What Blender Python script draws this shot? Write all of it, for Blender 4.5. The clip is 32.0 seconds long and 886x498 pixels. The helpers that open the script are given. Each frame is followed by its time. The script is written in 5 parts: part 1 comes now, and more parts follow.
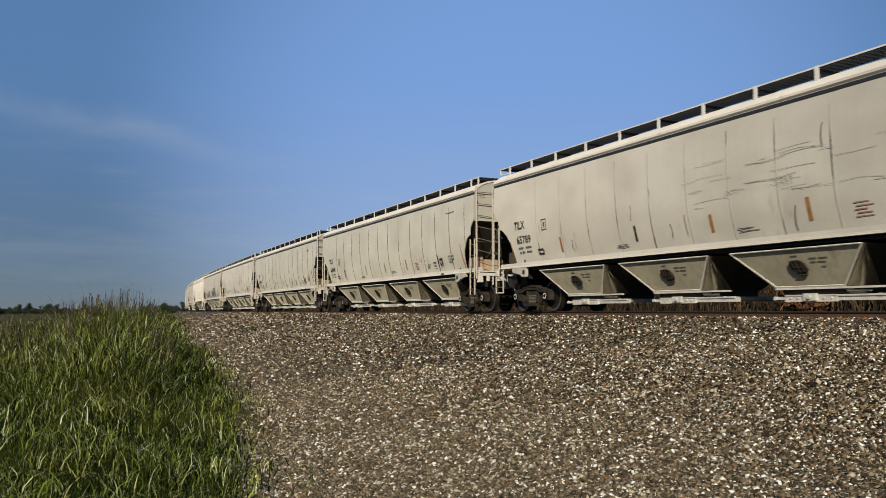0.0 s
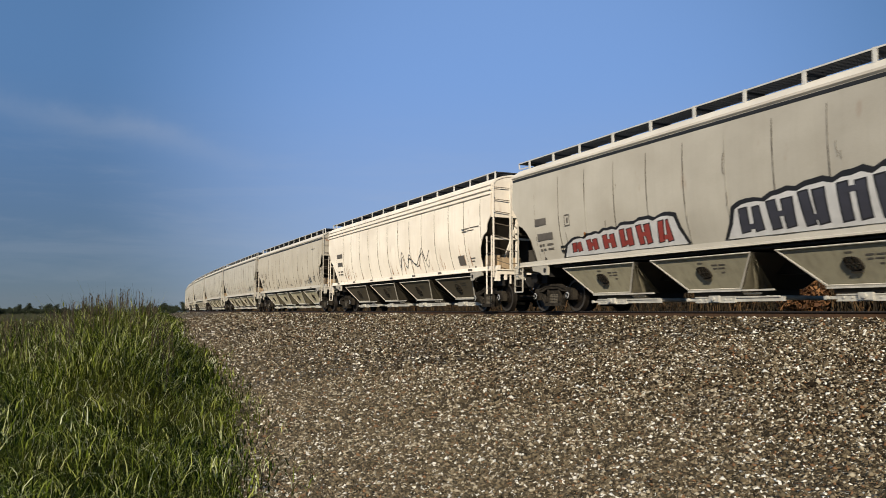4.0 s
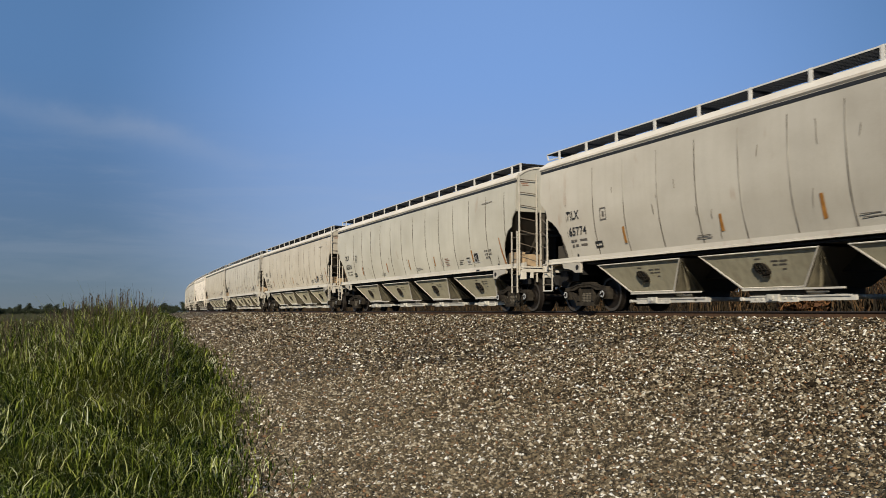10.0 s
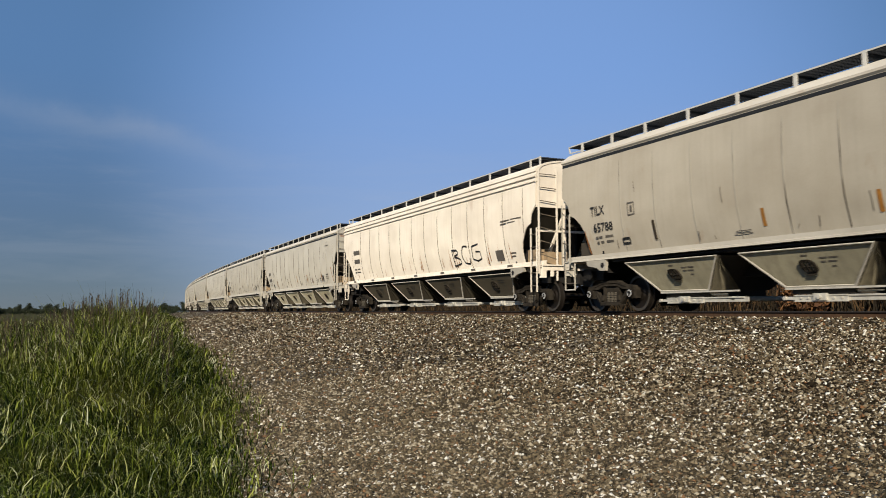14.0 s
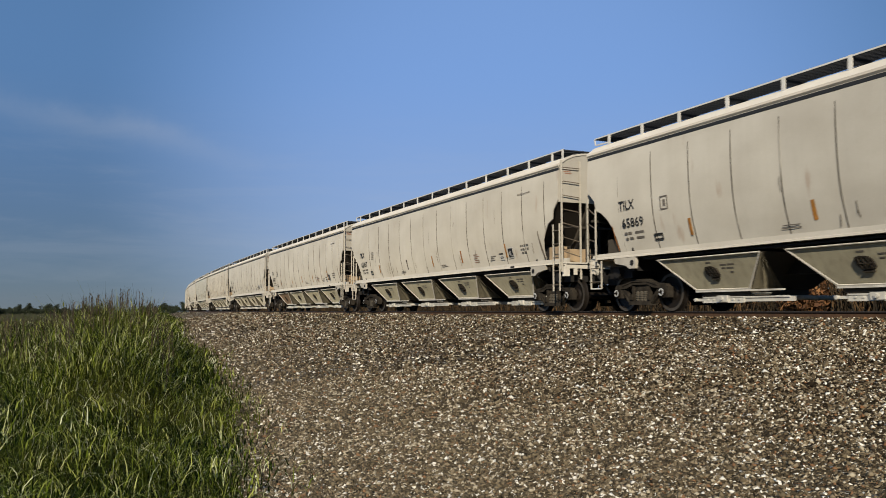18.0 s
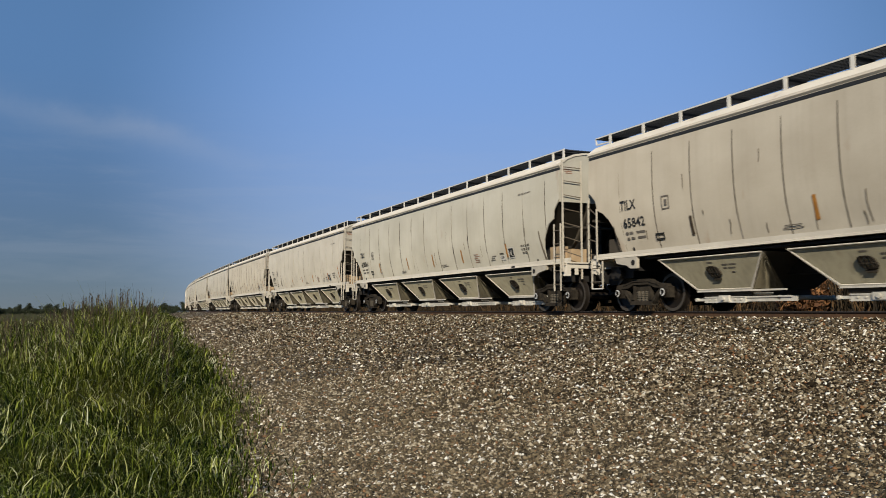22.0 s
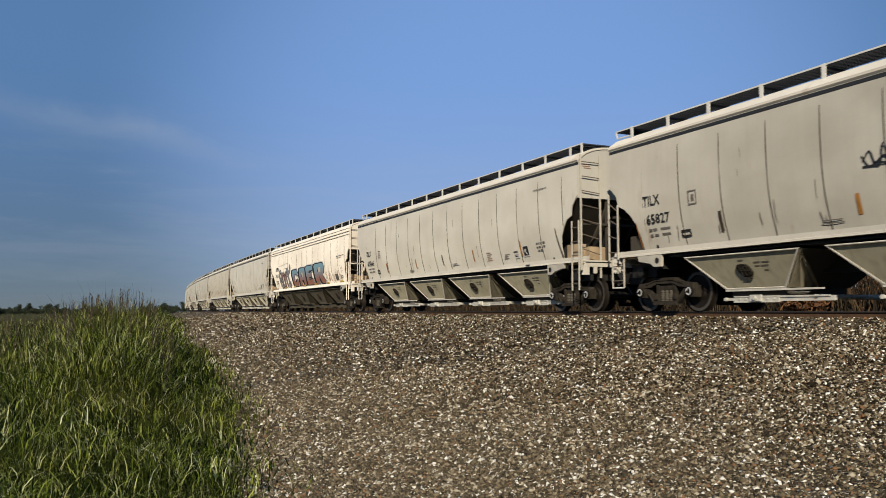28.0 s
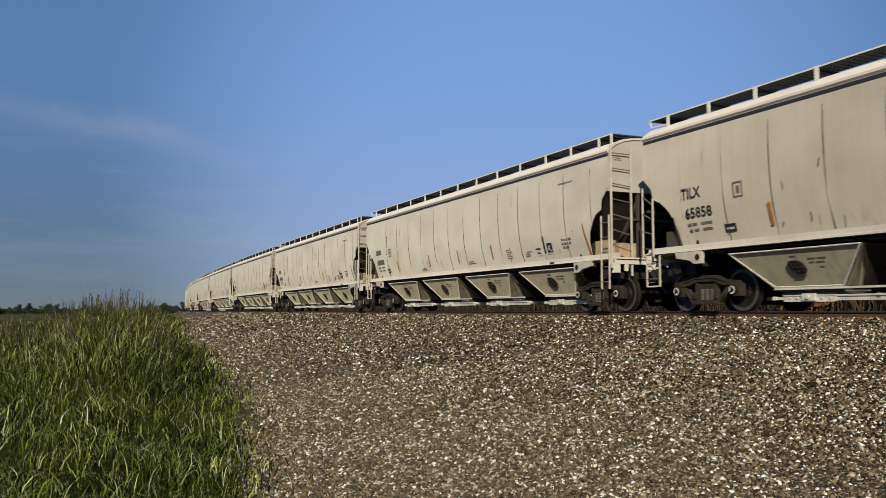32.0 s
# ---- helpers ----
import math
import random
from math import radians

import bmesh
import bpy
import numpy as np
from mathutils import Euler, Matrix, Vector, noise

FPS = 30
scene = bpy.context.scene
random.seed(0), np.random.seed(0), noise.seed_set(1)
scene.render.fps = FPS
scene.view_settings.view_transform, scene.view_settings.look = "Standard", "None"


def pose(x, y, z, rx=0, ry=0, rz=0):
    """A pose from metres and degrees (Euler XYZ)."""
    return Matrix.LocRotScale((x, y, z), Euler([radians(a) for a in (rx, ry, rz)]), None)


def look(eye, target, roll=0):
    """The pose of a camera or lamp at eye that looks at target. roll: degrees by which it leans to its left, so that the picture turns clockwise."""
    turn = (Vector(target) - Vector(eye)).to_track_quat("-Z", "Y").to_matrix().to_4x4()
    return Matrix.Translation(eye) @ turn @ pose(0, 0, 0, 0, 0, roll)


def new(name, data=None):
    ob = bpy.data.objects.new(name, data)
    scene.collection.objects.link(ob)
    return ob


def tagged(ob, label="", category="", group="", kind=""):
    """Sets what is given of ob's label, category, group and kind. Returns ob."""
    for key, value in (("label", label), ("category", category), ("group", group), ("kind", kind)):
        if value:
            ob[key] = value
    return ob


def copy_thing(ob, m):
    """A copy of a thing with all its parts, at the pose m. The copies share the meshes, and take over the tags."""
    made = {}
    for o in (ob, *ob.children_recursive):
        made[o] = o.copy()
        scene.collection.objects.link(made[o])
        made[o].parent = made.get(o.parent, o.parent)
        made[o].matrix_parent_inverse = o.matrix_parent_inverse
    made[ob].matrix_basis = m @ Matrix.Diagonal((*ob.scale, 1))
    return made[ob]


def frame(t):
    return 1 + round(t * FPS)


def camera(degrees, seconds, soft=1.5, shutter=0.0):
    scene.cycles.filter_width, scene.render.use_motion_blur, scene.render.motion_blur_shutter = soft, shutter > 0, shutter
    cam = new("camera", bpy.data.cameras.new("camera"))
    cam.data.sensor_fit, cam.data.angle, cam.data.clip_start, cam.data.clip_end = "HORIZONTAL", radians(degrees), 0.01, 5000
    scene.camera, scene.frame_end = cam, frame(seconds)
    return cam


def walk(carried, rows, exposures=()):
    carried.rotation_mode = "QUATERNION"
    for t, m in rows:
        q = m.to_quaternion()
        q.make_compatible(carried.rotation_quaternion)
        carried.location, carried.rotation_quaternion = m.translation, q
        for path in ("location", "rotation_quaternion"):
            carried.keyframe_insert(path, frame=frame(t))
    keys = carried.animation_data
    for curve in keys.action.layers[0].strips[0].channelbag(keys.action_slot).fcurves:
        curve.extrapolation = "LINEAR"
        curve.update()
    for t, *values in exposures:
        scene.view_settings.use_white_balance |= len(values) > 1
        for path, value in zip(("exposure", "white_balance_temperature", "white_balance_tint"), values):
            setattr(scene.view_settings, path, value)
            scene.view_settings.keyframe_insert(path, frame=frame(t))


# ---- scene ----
# World: the straight track runs along y at x = TRACK_X, the rail head lies at z = RT, the field at about z = 0.
RT = 1.50
TRACK_X = 14.10
CURVE_Y, CURVE_R = 21.3, 1300.0
CAR_LEN, SPEED = 20.50, 20.74
# how far along the track the leading corner of car number t stands at t seconds
LEADS = (25.01, 24.99, 23.99, 23.91, 23.77, 23.57, 23.37, 23.34, 23.34, 22.19, 22.08, 22.01, 21.01, 21.91, 20.91, 20.83, 20.74, 20.66, 19.67, 20.69, 19.64, 19.60, 19.62, 19.65, 19.65, 18.68, 18.69, 18.70, 18.71, 18.71, 17.34, 17.34, 17.34)
LADDER = 9.60   # a car's middle to its leading corner ladder

# ---- camera: stands still beside the track ----
EYE = Vector((0.0, 0.0, RT))
YAW, PITCH, ROLL = 24.35, 4.30, 0.0
AIM = EYE + 10 * Vector((math.sin(radians(YAW)) * math.cos(radians(PITCH)), math.cos(radians(YAW)) * math.cos(radians(PITCH)), math.sin(radians(PITCH))))
cam = camera(56.4, 32.0, soft=0.5, shutter=0.08)
# the picture turns a little warmer while the cream cars fill it
TINTS = [(0.0, 0.0, 6500, 10), (13.8, 0.0, 6500, 10), (14.5, 0.0, 6800, 10), (15.2, 0.0, 6500, 10), (29.0, 0.0, 6500, 10), (29.5, 0.0, 6900, 10), (30.1, 0.0, 6900, 10), (30.7, 0.0, 6500, 10), (32.0, 0.0, 6500, 10)]
walk(cam, [(0.0, look(EYE, AIM, ROLL)), (32.0, look(EYE, AIM, ROLL))], TINTS)

# ---- world and sun ----
SUN_EL, SUN_AZ = 26.0, 215.0   # azimuth clockwise from +y
world = bpy.data.worlds.new("sky")
scene.world = world
world.use_nodes = True
wn, wl = world.node_tree.nodes, world.node_tree.links
wn.clear()
w_out = wn.new("ShaderNodeOutputWorld")
w_bg = wn.new("ShaderNodeBackground")
w_sky = wn.new("ShaderNodeTexSky")
w_sky.sky_type = "NISHITA"
w_sky.sun_disc = False
w_sky.sun_elevation = radians(SUN_EL)
w_sky.sun_rotation = radians(SUN_AZ)
w_sky.air_density = 0.8
w_sky.dust_density = 0.1
w_sky.ozone_density = 5.0
w_bg.inputs["Strength"].default_value = 0.085
# one faint streak of cirrus, falling to the right, frayed by noise
w_co = wn.new("ShaderNodeTexCoord")
w_noise = wn.new("ShaderNodeTexNoise")
w_noise.inputs["Scale"].default_value = 9.0
w_noise.inputs["Detail"].default_value = 7.0
w_noise.inputs["Roughness"].default_value = 0.62
wl.new(w_co.outputs["Generated"], w_noise.inputs["Vector"])


def heading(az, el):
    return Vector((math.sin(radians(az)) * math.cos(radians(el)), math.cos(radians(az)) * math.cos(radians(el)), math.sin(radians(el))))


def world_math(op, a, b):
    n = wn.new("ShaderNodeMath")
    n.operation = op
    for sock, v in zip(n.inputs, (a, b)):
        if isinstance(v, (int, float)):
            sock.default_value = v
        else:
            wl.new(v, sock)
    return n.outputs[0]


def world_dot(v):
    n = wn.new("ShaderNodeVectorMath")
    n.operation = "DOT_PRODUCT"
    n.inputs[1].default_value = v
    wl.new(w_co.outputs["Generated"], n.inputs[0])
    return n.outputs["Value"]


STREAK_A, STREAK_B = heading(-5.5, 12.9), heading(8.5, 10.6)
across = world_dot(STREAK_A.cross(STREAK_B).normalized())
frayed = world_math("ADD", across, world_math("MULTIPLY", world_math("SUBTRACT", w_noise.outputs["Fac"], 0.5), 0.05))
bell = world_math("POWER", 2.718, world_math("MULTIPLY", world_math("MULTIPLY", frayed, frayed), -3800.0))
along = world_dot(((STREAK_A + STREAK_B) / 2).normalized())
reach = wn.new("ShaderNodeMapRange")
reach.inputs["From Min"].default_value = math.cos(radians(11.0))
reach.inputs["From Max"].default_value = math.cos(radians(3.0))
wl.new(along, reach.inputs["Value"])
w_fac = world_math("MULTIPLY", world_math("MULTIPLY", bell, reach.outputs["Result"]), world_math("MULTIPLY", w_noise.outputs["Fac"], 0.26))
# thin veils of cirrus low in the sky, drawn out level
w_map = wn.new("ShaderNodeMapping")
w_map.inputs["Scale"].default_value = (2.2, 2.2, 17.0)
w_map.inputs["Rotation"].default_value = (0.0, radians(9.0), 0.0)
wl.new(w_co.outputs["Generated"], w_map.inputs["Vector"])
w_veil = wn.new("ShaderNodeTexNoise")
w_veil.inputs["Scale"].default_value = 1.9
w_veil.inputs["Detail"].default_value = 8.0
w_veil.inputs["Roughness"].default_value = 0.6
w_veil.inputs["Distortion"].default_value = 0.4
wl.new(w_map.outputs["Vector"], w_veil.inputs["Vector"])
w_thin = wn.new("ShaderNodeMapRange")
w_thin.interpolation_type = "SMOOTHSTEP"
w_thin.inputs["From Min"].default_value = 0.44
w_thin.inputs["From Max"].default_value = 0.74
wl.new(w_veil.outputs["Fac"], w_thin.inputs["Value"])
w_band = wn.new("ShaderNodeMapRange")
w_band.interpolation_type = "SMOOTHSTEP"
w_band.inputs["From Min"].default_value = 0.27
w_band.inputs["From Max"].default_value = 0.13
wl.new(world_dot((0, 0, 1)), w_band.inputs["Value"])
w_fac = world_math("ADD", w_fac, world_math("MULTIPLY", world_math("MULTIPLY", w_thin.outputs["Result"], w_band.outputs["Result"]), 0.11))
w_mix = wn.new("ShaderNodeMix")
w_mix.data_type = "RGBA"
w_mix.inputs[7].default_value = (5.2, 5.6, 6.4, 1)
wl.new(w_fac, w_mix.inputs[0])
# high haze evens the blue out towards the horizon
w_even = wn.new("ShaderNodeMix")
w_even.data_type = "RGBA"
w_even.inputs[0].default_value = 0.84
# the blue is brightest opposite the sun and deepens away from there; low down it turns grey with haze
w_side = wn.new("ShaderNodeMapRange")
w_side.interpolation_type = "SMOOTHSTEP"
w_side.inputs["From Min"].default_value = math.cos(radians(29.0))
w_side.inputs["From Max"].default_value = math.cos(radians(2.0))
wl.new(world_dot(heading(SUN_AZ - 185.5, 10.0)), w_side.inputs["Value"])
w_rise = wn.new("ShaderNodeMapRange")
w_rise.interpolation_type = "SMOOTHSTEP"
w_rise.inputs["From Min"].default_value = -0.02
w_rise.inputs["From Max"].default_value = 0.30
wl.new(world_dot((0, 0, 1)), w_rise.inputs["Value"])


def world_mix(fac, a, b):
    n = wn.new("ShaderNodeMix")
    n.data_type = "RGBA"
    wl.new(fac, n.inputs[0])
    for sock, v in ((n.inputs[6], a), (n.inputs[7], b)):
        if isinstance(v, tuple):
            sock.default_value = (*v, 1)
        else:
            wl.new(v, sock)
    return n


w_low = world_mix(w_side.outputs["Result"], (0.92, 1.32, 1.95), (3.6, 4.6, 6.8))
w_high = world_mix(w_side.outputs["Result"], (1.15, 2.5, 5.0), (2.46, 4.4, 8.7))
w_blue = world_mix(w_rise.outputs["Result"], w_low.outputs[2], w_high.outputs[2])
wl.new(w_blue.outputs[2], w_even.inputs[7])
wl.new(w_sky.outputs["Color"], w_even.inputs[6])
wl.new(w_even.outputs[2], w_mix.inputs[6])
wl.new(w_mix.outputs[2], w_bg.inputs["Color"])
wl.new(w_bg.outputs["Background"], w_out.inputs["Surface"])

sun_dir = Vector((math.sin(radians(SUN_AZ)) * math.cos(radians(SUN_EL)), math.cos(radians(SUN_AZ)) * math.cos(radians(SUN_EL)), math.sin(radians(SUN_EL))))
sun = new("sun", bpy.data.lights.new("sun", "SUN"))
sun.data.energy = 5.0
sun.data.angle = radians(0.53)
sun.data.color = (1.0, 0.90, 0.74)
sun.matrix_world = look(sun_dir * 60, (0, 0, 0))


# ---- materials ----
def node_material(name, rough=0.7, metal=0.0):
    m = bpy.data.materials.new(name)
    m.use_nodes = True
    nt = m.node_tree
    bsdf = nt.nodes["Principled BSDF"]
    bsdf.inputs["Roughness"].default_value = rough
    bsdf.inputs["Metallic"].default_value = metal
    return m, nt, bsdf


def noise_fac(nt, scale, detail=4.0, stretch=(1, 1, 1), lo=0.35, hi=0.65, shift=True):
    """A 0..1 factor from object-space noise; shifted per object."""
    co = nt.nodes.new("ShaderNodeTexCoord")
    mp = nt.nodes.new("ShaderNodeMapping")
    mp.inputs["Scale"].default_value = stretch
    nt.links.new(co.outputs["Object"], mp.inputs["Vector"])
    tex = nt.nodes.new("ShaderNodeTexNoise")
    tex.noise_dimensions = "4D"
    tex.inputs["Scale"].default_value = scale
    tex.inputs["Detail"].default_value = detail
    nt.links.new(mp.outputs["Vector"], tex.inputs["Vector"])
    if shift:
        info = nt.nodes.new("ShaderNodeObjectInfo")
        mul = nt.nodes.new("ShaderNodeMath")
        mul.operation = "MULTIPLY"
        mul.inputs[1].default_value = 37.0
        nt.links.new(info.outputs["Random"], mul.inputs[0])
        nt.links.new(mul.outputs[0], tex.inputs["W"])
    rng = nt.nodes.new("ShaderNodeMapRange")
    rng.inputs["From Min"].default_value = lo
    rng.inputs["From Max"].default_value = hi
    nt.links.new(tex.outputs["Fac"], rng.inputs["Value"])
    return rng.outputs["Result"], tex.outputs["Fac"]


def blend(nt, fac, a, b, mode="MIX"):
    mix = nt.nodes.new("ShaderNodeMix")
    mix.data_type = "RGBA"
    mix.blend_type = mode
    for sock, v in ((mix.inputs[0], fac), (mix.inputs[6], a), (mix.inputs[7], b)):
        if isinstance(v, (int, float)):
            sock.default_value = v
        elif isinstance(v, tuple):
            sock.default_value = (*v, 1)
        else:
            nt.links.new(v, sock)
    return mix.outputs[2]


def bump(nt, bsdf, height, strength=0.3, dist=0.01):
    b = nt.nodes.new("ShaderNodeBump")
    b.inputs["Strength"].default_value = strength
    b.inputs["Distance"].default_value = dist
    nt.links.new(height, b.inputs["Height"])
    nt.links.new(b.outputs["Normal"], bsdf.inputs["Normal"])


def simple(name, col, var=0.25, scale=6.0, rough=0.7, metal=0.0, bumpy=0.15):
    m, nt, bsdf = node_material(name, rough, metal)
    f, raw = noise_fac(nt, scale)
    dark = tuple(c * (1 - var) for c in col)
    f2, raw2 = noise_fac(nt, scale * 9, 3.0)
    c1 = blend(nt, f, dark, col)
    c2 = blend(nt, f2, tuple(c * 0.85 for c in col), col)
    nt.links.new(blend(nt, 0.35, c1, c2), bsdf.inputs["Base Color"])
    if bumpy:
        bump(nt, bsdf, raw2, bumpy, 0.004)
    return m


def car_paint(name, col, grime, rust, streak=0.5, rough=0.48):
    """Weathered freight-car paint: blotches, dust low down as its own stain, vertical run-off streaks, fine speckle."""
    m, nt, bsdf = node_material(name, rough)
    bsdf.inputs["Diffuse Roughness"].default_value = 1.0
    streak *= 0.55
    blot, raw = noise_fac(nt, 0.7, 5.0, (1, 1, 1.4), 0.35, 0.7)
    runs, _ = noise_fac(nt, 7.0, 6.0, (1.0, 1.0, 0.045), 0.46, 0.72)
    fine, rawf = noise_fac(nt, 60.0, 2.0, (1, 1, 1), 0.3, 0.7)
    spots, _ = noise_fac(nt, 2.6, 6.0, (1, 1, 0.35), 0.64, 0.74)
    c = blend(nt, blot, tuple(min(1, 1.06 * a) for a in col), tuple(0.74 * a + 0.26 * b for a, b in zip(col, grime)))
    mul = nt.nodes.new("ShaderNodeMath")
    mul.operation = "MULTIPLY"
    mul.inputs[1].default_value = streak
    nt.links.new(runs, mul.inputs[0])
    c = blend(nt, mul.outputs[0], c, tuple(0.55 * a + 0.45 * b for a, b in zip(col, grime)))
    mul2 = nt.nodes.new("ShaderNodeMath")
    mul2.operation = "MULTIPLY"
    mul2.inputs[1].default_value = 0.35
    nt.links.new(spots, mul2.inputs[0])
    c = blend(nt, mul2.outputs[0], c, rust)
    mul3 = nt.nodes.new("ShaderNodeMath")
    mul3.operation = "MULTIPLY"
    mul3.inputs[1].default_value = 0.12
    nt.links.new(fine, mul3.inputs[0])
    c = blend(nt, mul3.outputs[0], c, grime)
    nt.links.new(c, bsdf.inputs["Base Color"])
    bump(nt, bsdf, raw, 0.6, 0.04)
    return m


M_GREY = car_paint("weathered_grey_paint", (0.425, 0.402, 0.345), (0.19, 0.155, 0.105), (0.22, 0.11, 0.05), 0.35)
M_GREY_B = car_paint("greenish_grey_paint", (0.400, 0.386, 0.330), (0.17, 0.15, 0.10), (0.22, 0.11, 0.05), 0.45)
M_GREY_C = car_paint("warm_grey_paint", (0.435, 0.402, 0.332), (0.21, 0.16, 0.10), (0.24, 0.12, 0.05), 0.55)
M_GREY_D = car_paint("pale_grey_paint", (0.455, 0.435, 0.378), (0.22, 0.18, 0.13), (0.22, 0.11, 0.05), 0.25)
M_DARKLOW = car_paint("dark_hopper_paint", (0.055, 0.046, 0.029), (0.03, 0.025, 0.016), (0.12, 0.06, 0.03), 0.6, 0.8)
M_RUSTYLOW = car_paint("rust_brown_hopper", (0.16, 0.105, 0.06), (0.09, 0.055, 0.03), (0.14, 0.06, 0.03), 0.6, 0.8)
M_GREYLOW = car_paint("dusty_grey_paint", (0.37, 0.338, 0.232), (0.10, 0.085, 0.06), (0.16, 0.09, 0.05), 1.5, 0.75)
M_SILL = car_paint("sill_paint", (0.54, 0.51, 0.44), (0.26, 0.22, 0.17), (0.25, 0.13, 0.06), 0.4)
M_WHITE = car_paint("cream_paint", (0.75, 0.695, 0.60), (0.34, 0.27, 0.19), (0.34, 0.19, 0.10), 0.6)
M_ROOF = car_paint("roof_paint", (0.56, 0.525, 0.45), (0.34, 0.30, 0.25), (0.30, 0.18, 0.10), 0.5)
M_LIGHT = simple("white_trim_paint", (0.70, 0.67, 0.60), 0.2, 4.0, 0.5)
M_TAN = simple("tan_end_paint", (0.44, 0.32, 0.19), 0.5, 3.0, 0.75)
# steel blackened further to carry the shade beneath and between the cars
M_STEEL = simple("black_grimy_steel", (0.012, 0.010, 0.008), 0.5, 5.0, 0.75)
M_LADDER = simple("ladder_paint", (0.52, 0.475, 0.385), 0.25, 4.0, 0.6)
M_SPRING = simple("dusty_springs", (0.115, 0.098, 0.072), 0.5, 9.0, 0.9)
M_TRUCK = simple("truck_casting", (0.046, 0.038, 0.028), 0.8, 7.0, 0.95, 0.0, 0.5)
M_TRUCK.node_tree.nodes["Principled BSDF"].inputs["Specular IOR Level"].default_value = 0.15
# shade inside the car ends and between hoppers is mixed into this colour
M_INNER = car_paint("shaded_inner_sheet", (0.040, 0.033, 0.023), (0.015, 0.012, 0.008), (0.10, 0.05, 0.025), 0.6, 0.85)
# gusset stains, with the shade of its downward face added to the colour
M_GUSSET = car_paint("grimy_gusset_paint", (0.20, 0.175, 0.115), (0.03, 0.026, 0.018), (0.10, 0.055, 0.03), 1.6, 0.85)
M_WHEEL = simple("wheel_steel", (0.025, 0.019, 0.014), 0.4, 6.0, 0.55, 0.5)
M_RIM = simple("polished_tread", (0.10, 0.086, 0.07), 0.2, 6.0, 0.5, 0.4, 0.0)
M_CAP = simple("bearing_cap_paint", (0.55, 0.55, 0.52), 0.3, 6.0, 0.5)
M_INK = simple("black_stencil", (0.02, 0.02, 0.02), 0.2, 6.0, 0.6, 0.0, 0.0)
M_INKFADE = simple("faded_stencil", (0.16, 0.14, 0.115), 0.3, 6.0, 0.7, 0.0, 0.0)
M_RUSTMARK = simple("rust_run", (0.42, 0.155, 0.03), 0.5, 9.0, 0.85, 0.0, 0.0)


def seam_material(name, lo, hi):
    """Grime in a joint that comes and goes along its length, unlike from joint to joint."""
    m, nt, bsdf = node_material(name, 0.8)
    f, _ = noise_fac(nt, 0.75, 3.0, (1, 1, 1), lo, hi)
    f2, _ = noise_fac(nt, 9.0, 3.0, (1, 1, 1), 0.35, 0.65)
    dark = blend(nt, f2, (0.03, 0.024, 0.017), (0.085, 0.068, 0.046))
    nt.links.new(blend(nt, f, dark, (0.37, 0.345, 0.29)), bsdf.inputs["Base Color"])
    return m


M_SEAM_STRONG = seam_material("seam_grime_heavy", 0.58, 0.72)
M_SEAM_FAINT = seam_material("seam_grime_faint", 0.36, 0.48)
M_SEAM = seam_material("seam_grime", 0.48, 0.62)
M_STRIP = simple("dirty_orange_strip", (0.46, 0.20, 0.035), 0.55, 7.0, 0.6, 0.0, 0.0)
M_SCRAPE = simple("scraped_paint", (0.31, 0.285, 0.235), 0.3, 3.0, 0.8, 0.0, 0.0)
M_STRIPDARK = simple("blackened_strip", (0.065, 0.045, 0.025), 0.6, 8.0, 0.7, 0.0, 0.0)
M_REDINK = simple("faded_red_stencil", (0.33, 0.17, 0.11), 0.3, 8.0, 0.7, 0.0, 0.0)
M_STREAK = simple("grime_streak", (0.15, 0.12, 0.085), 0.4, 1.2, 0.8, 0.0, 0.0)
M_GRATE = simple("grimy_grating", (0.022, 0.024, 0.028), 0.3, 4.0, 0.8, 0.0)
# the line of shade below the rail head, put into its side colour
M_RAILSIDE = simple("dark_rail_side", (0.016, 0.010, 0.007), 0.4, 7.0, 0.7, 0.2)
M_RAIL = simple("rusty_rail", (0.090, 0.045, 0.019), 0.6, 9.0, 0.85, 0.0)
M_RAILHEAD = simple("worn_rail_head", (0.30, 0.28, 0.26), 0.2, 6.0, 0.4, 0.8, 0.0)
M_GATE = simple("gate_steel", (0.60, 0.57, 0.49), 0.4, 5.0, 0.6)
M_TIE = simple("creosoted_tie", (0.07, 0.05, 0.037), 0.4, 3.0, 0.85)


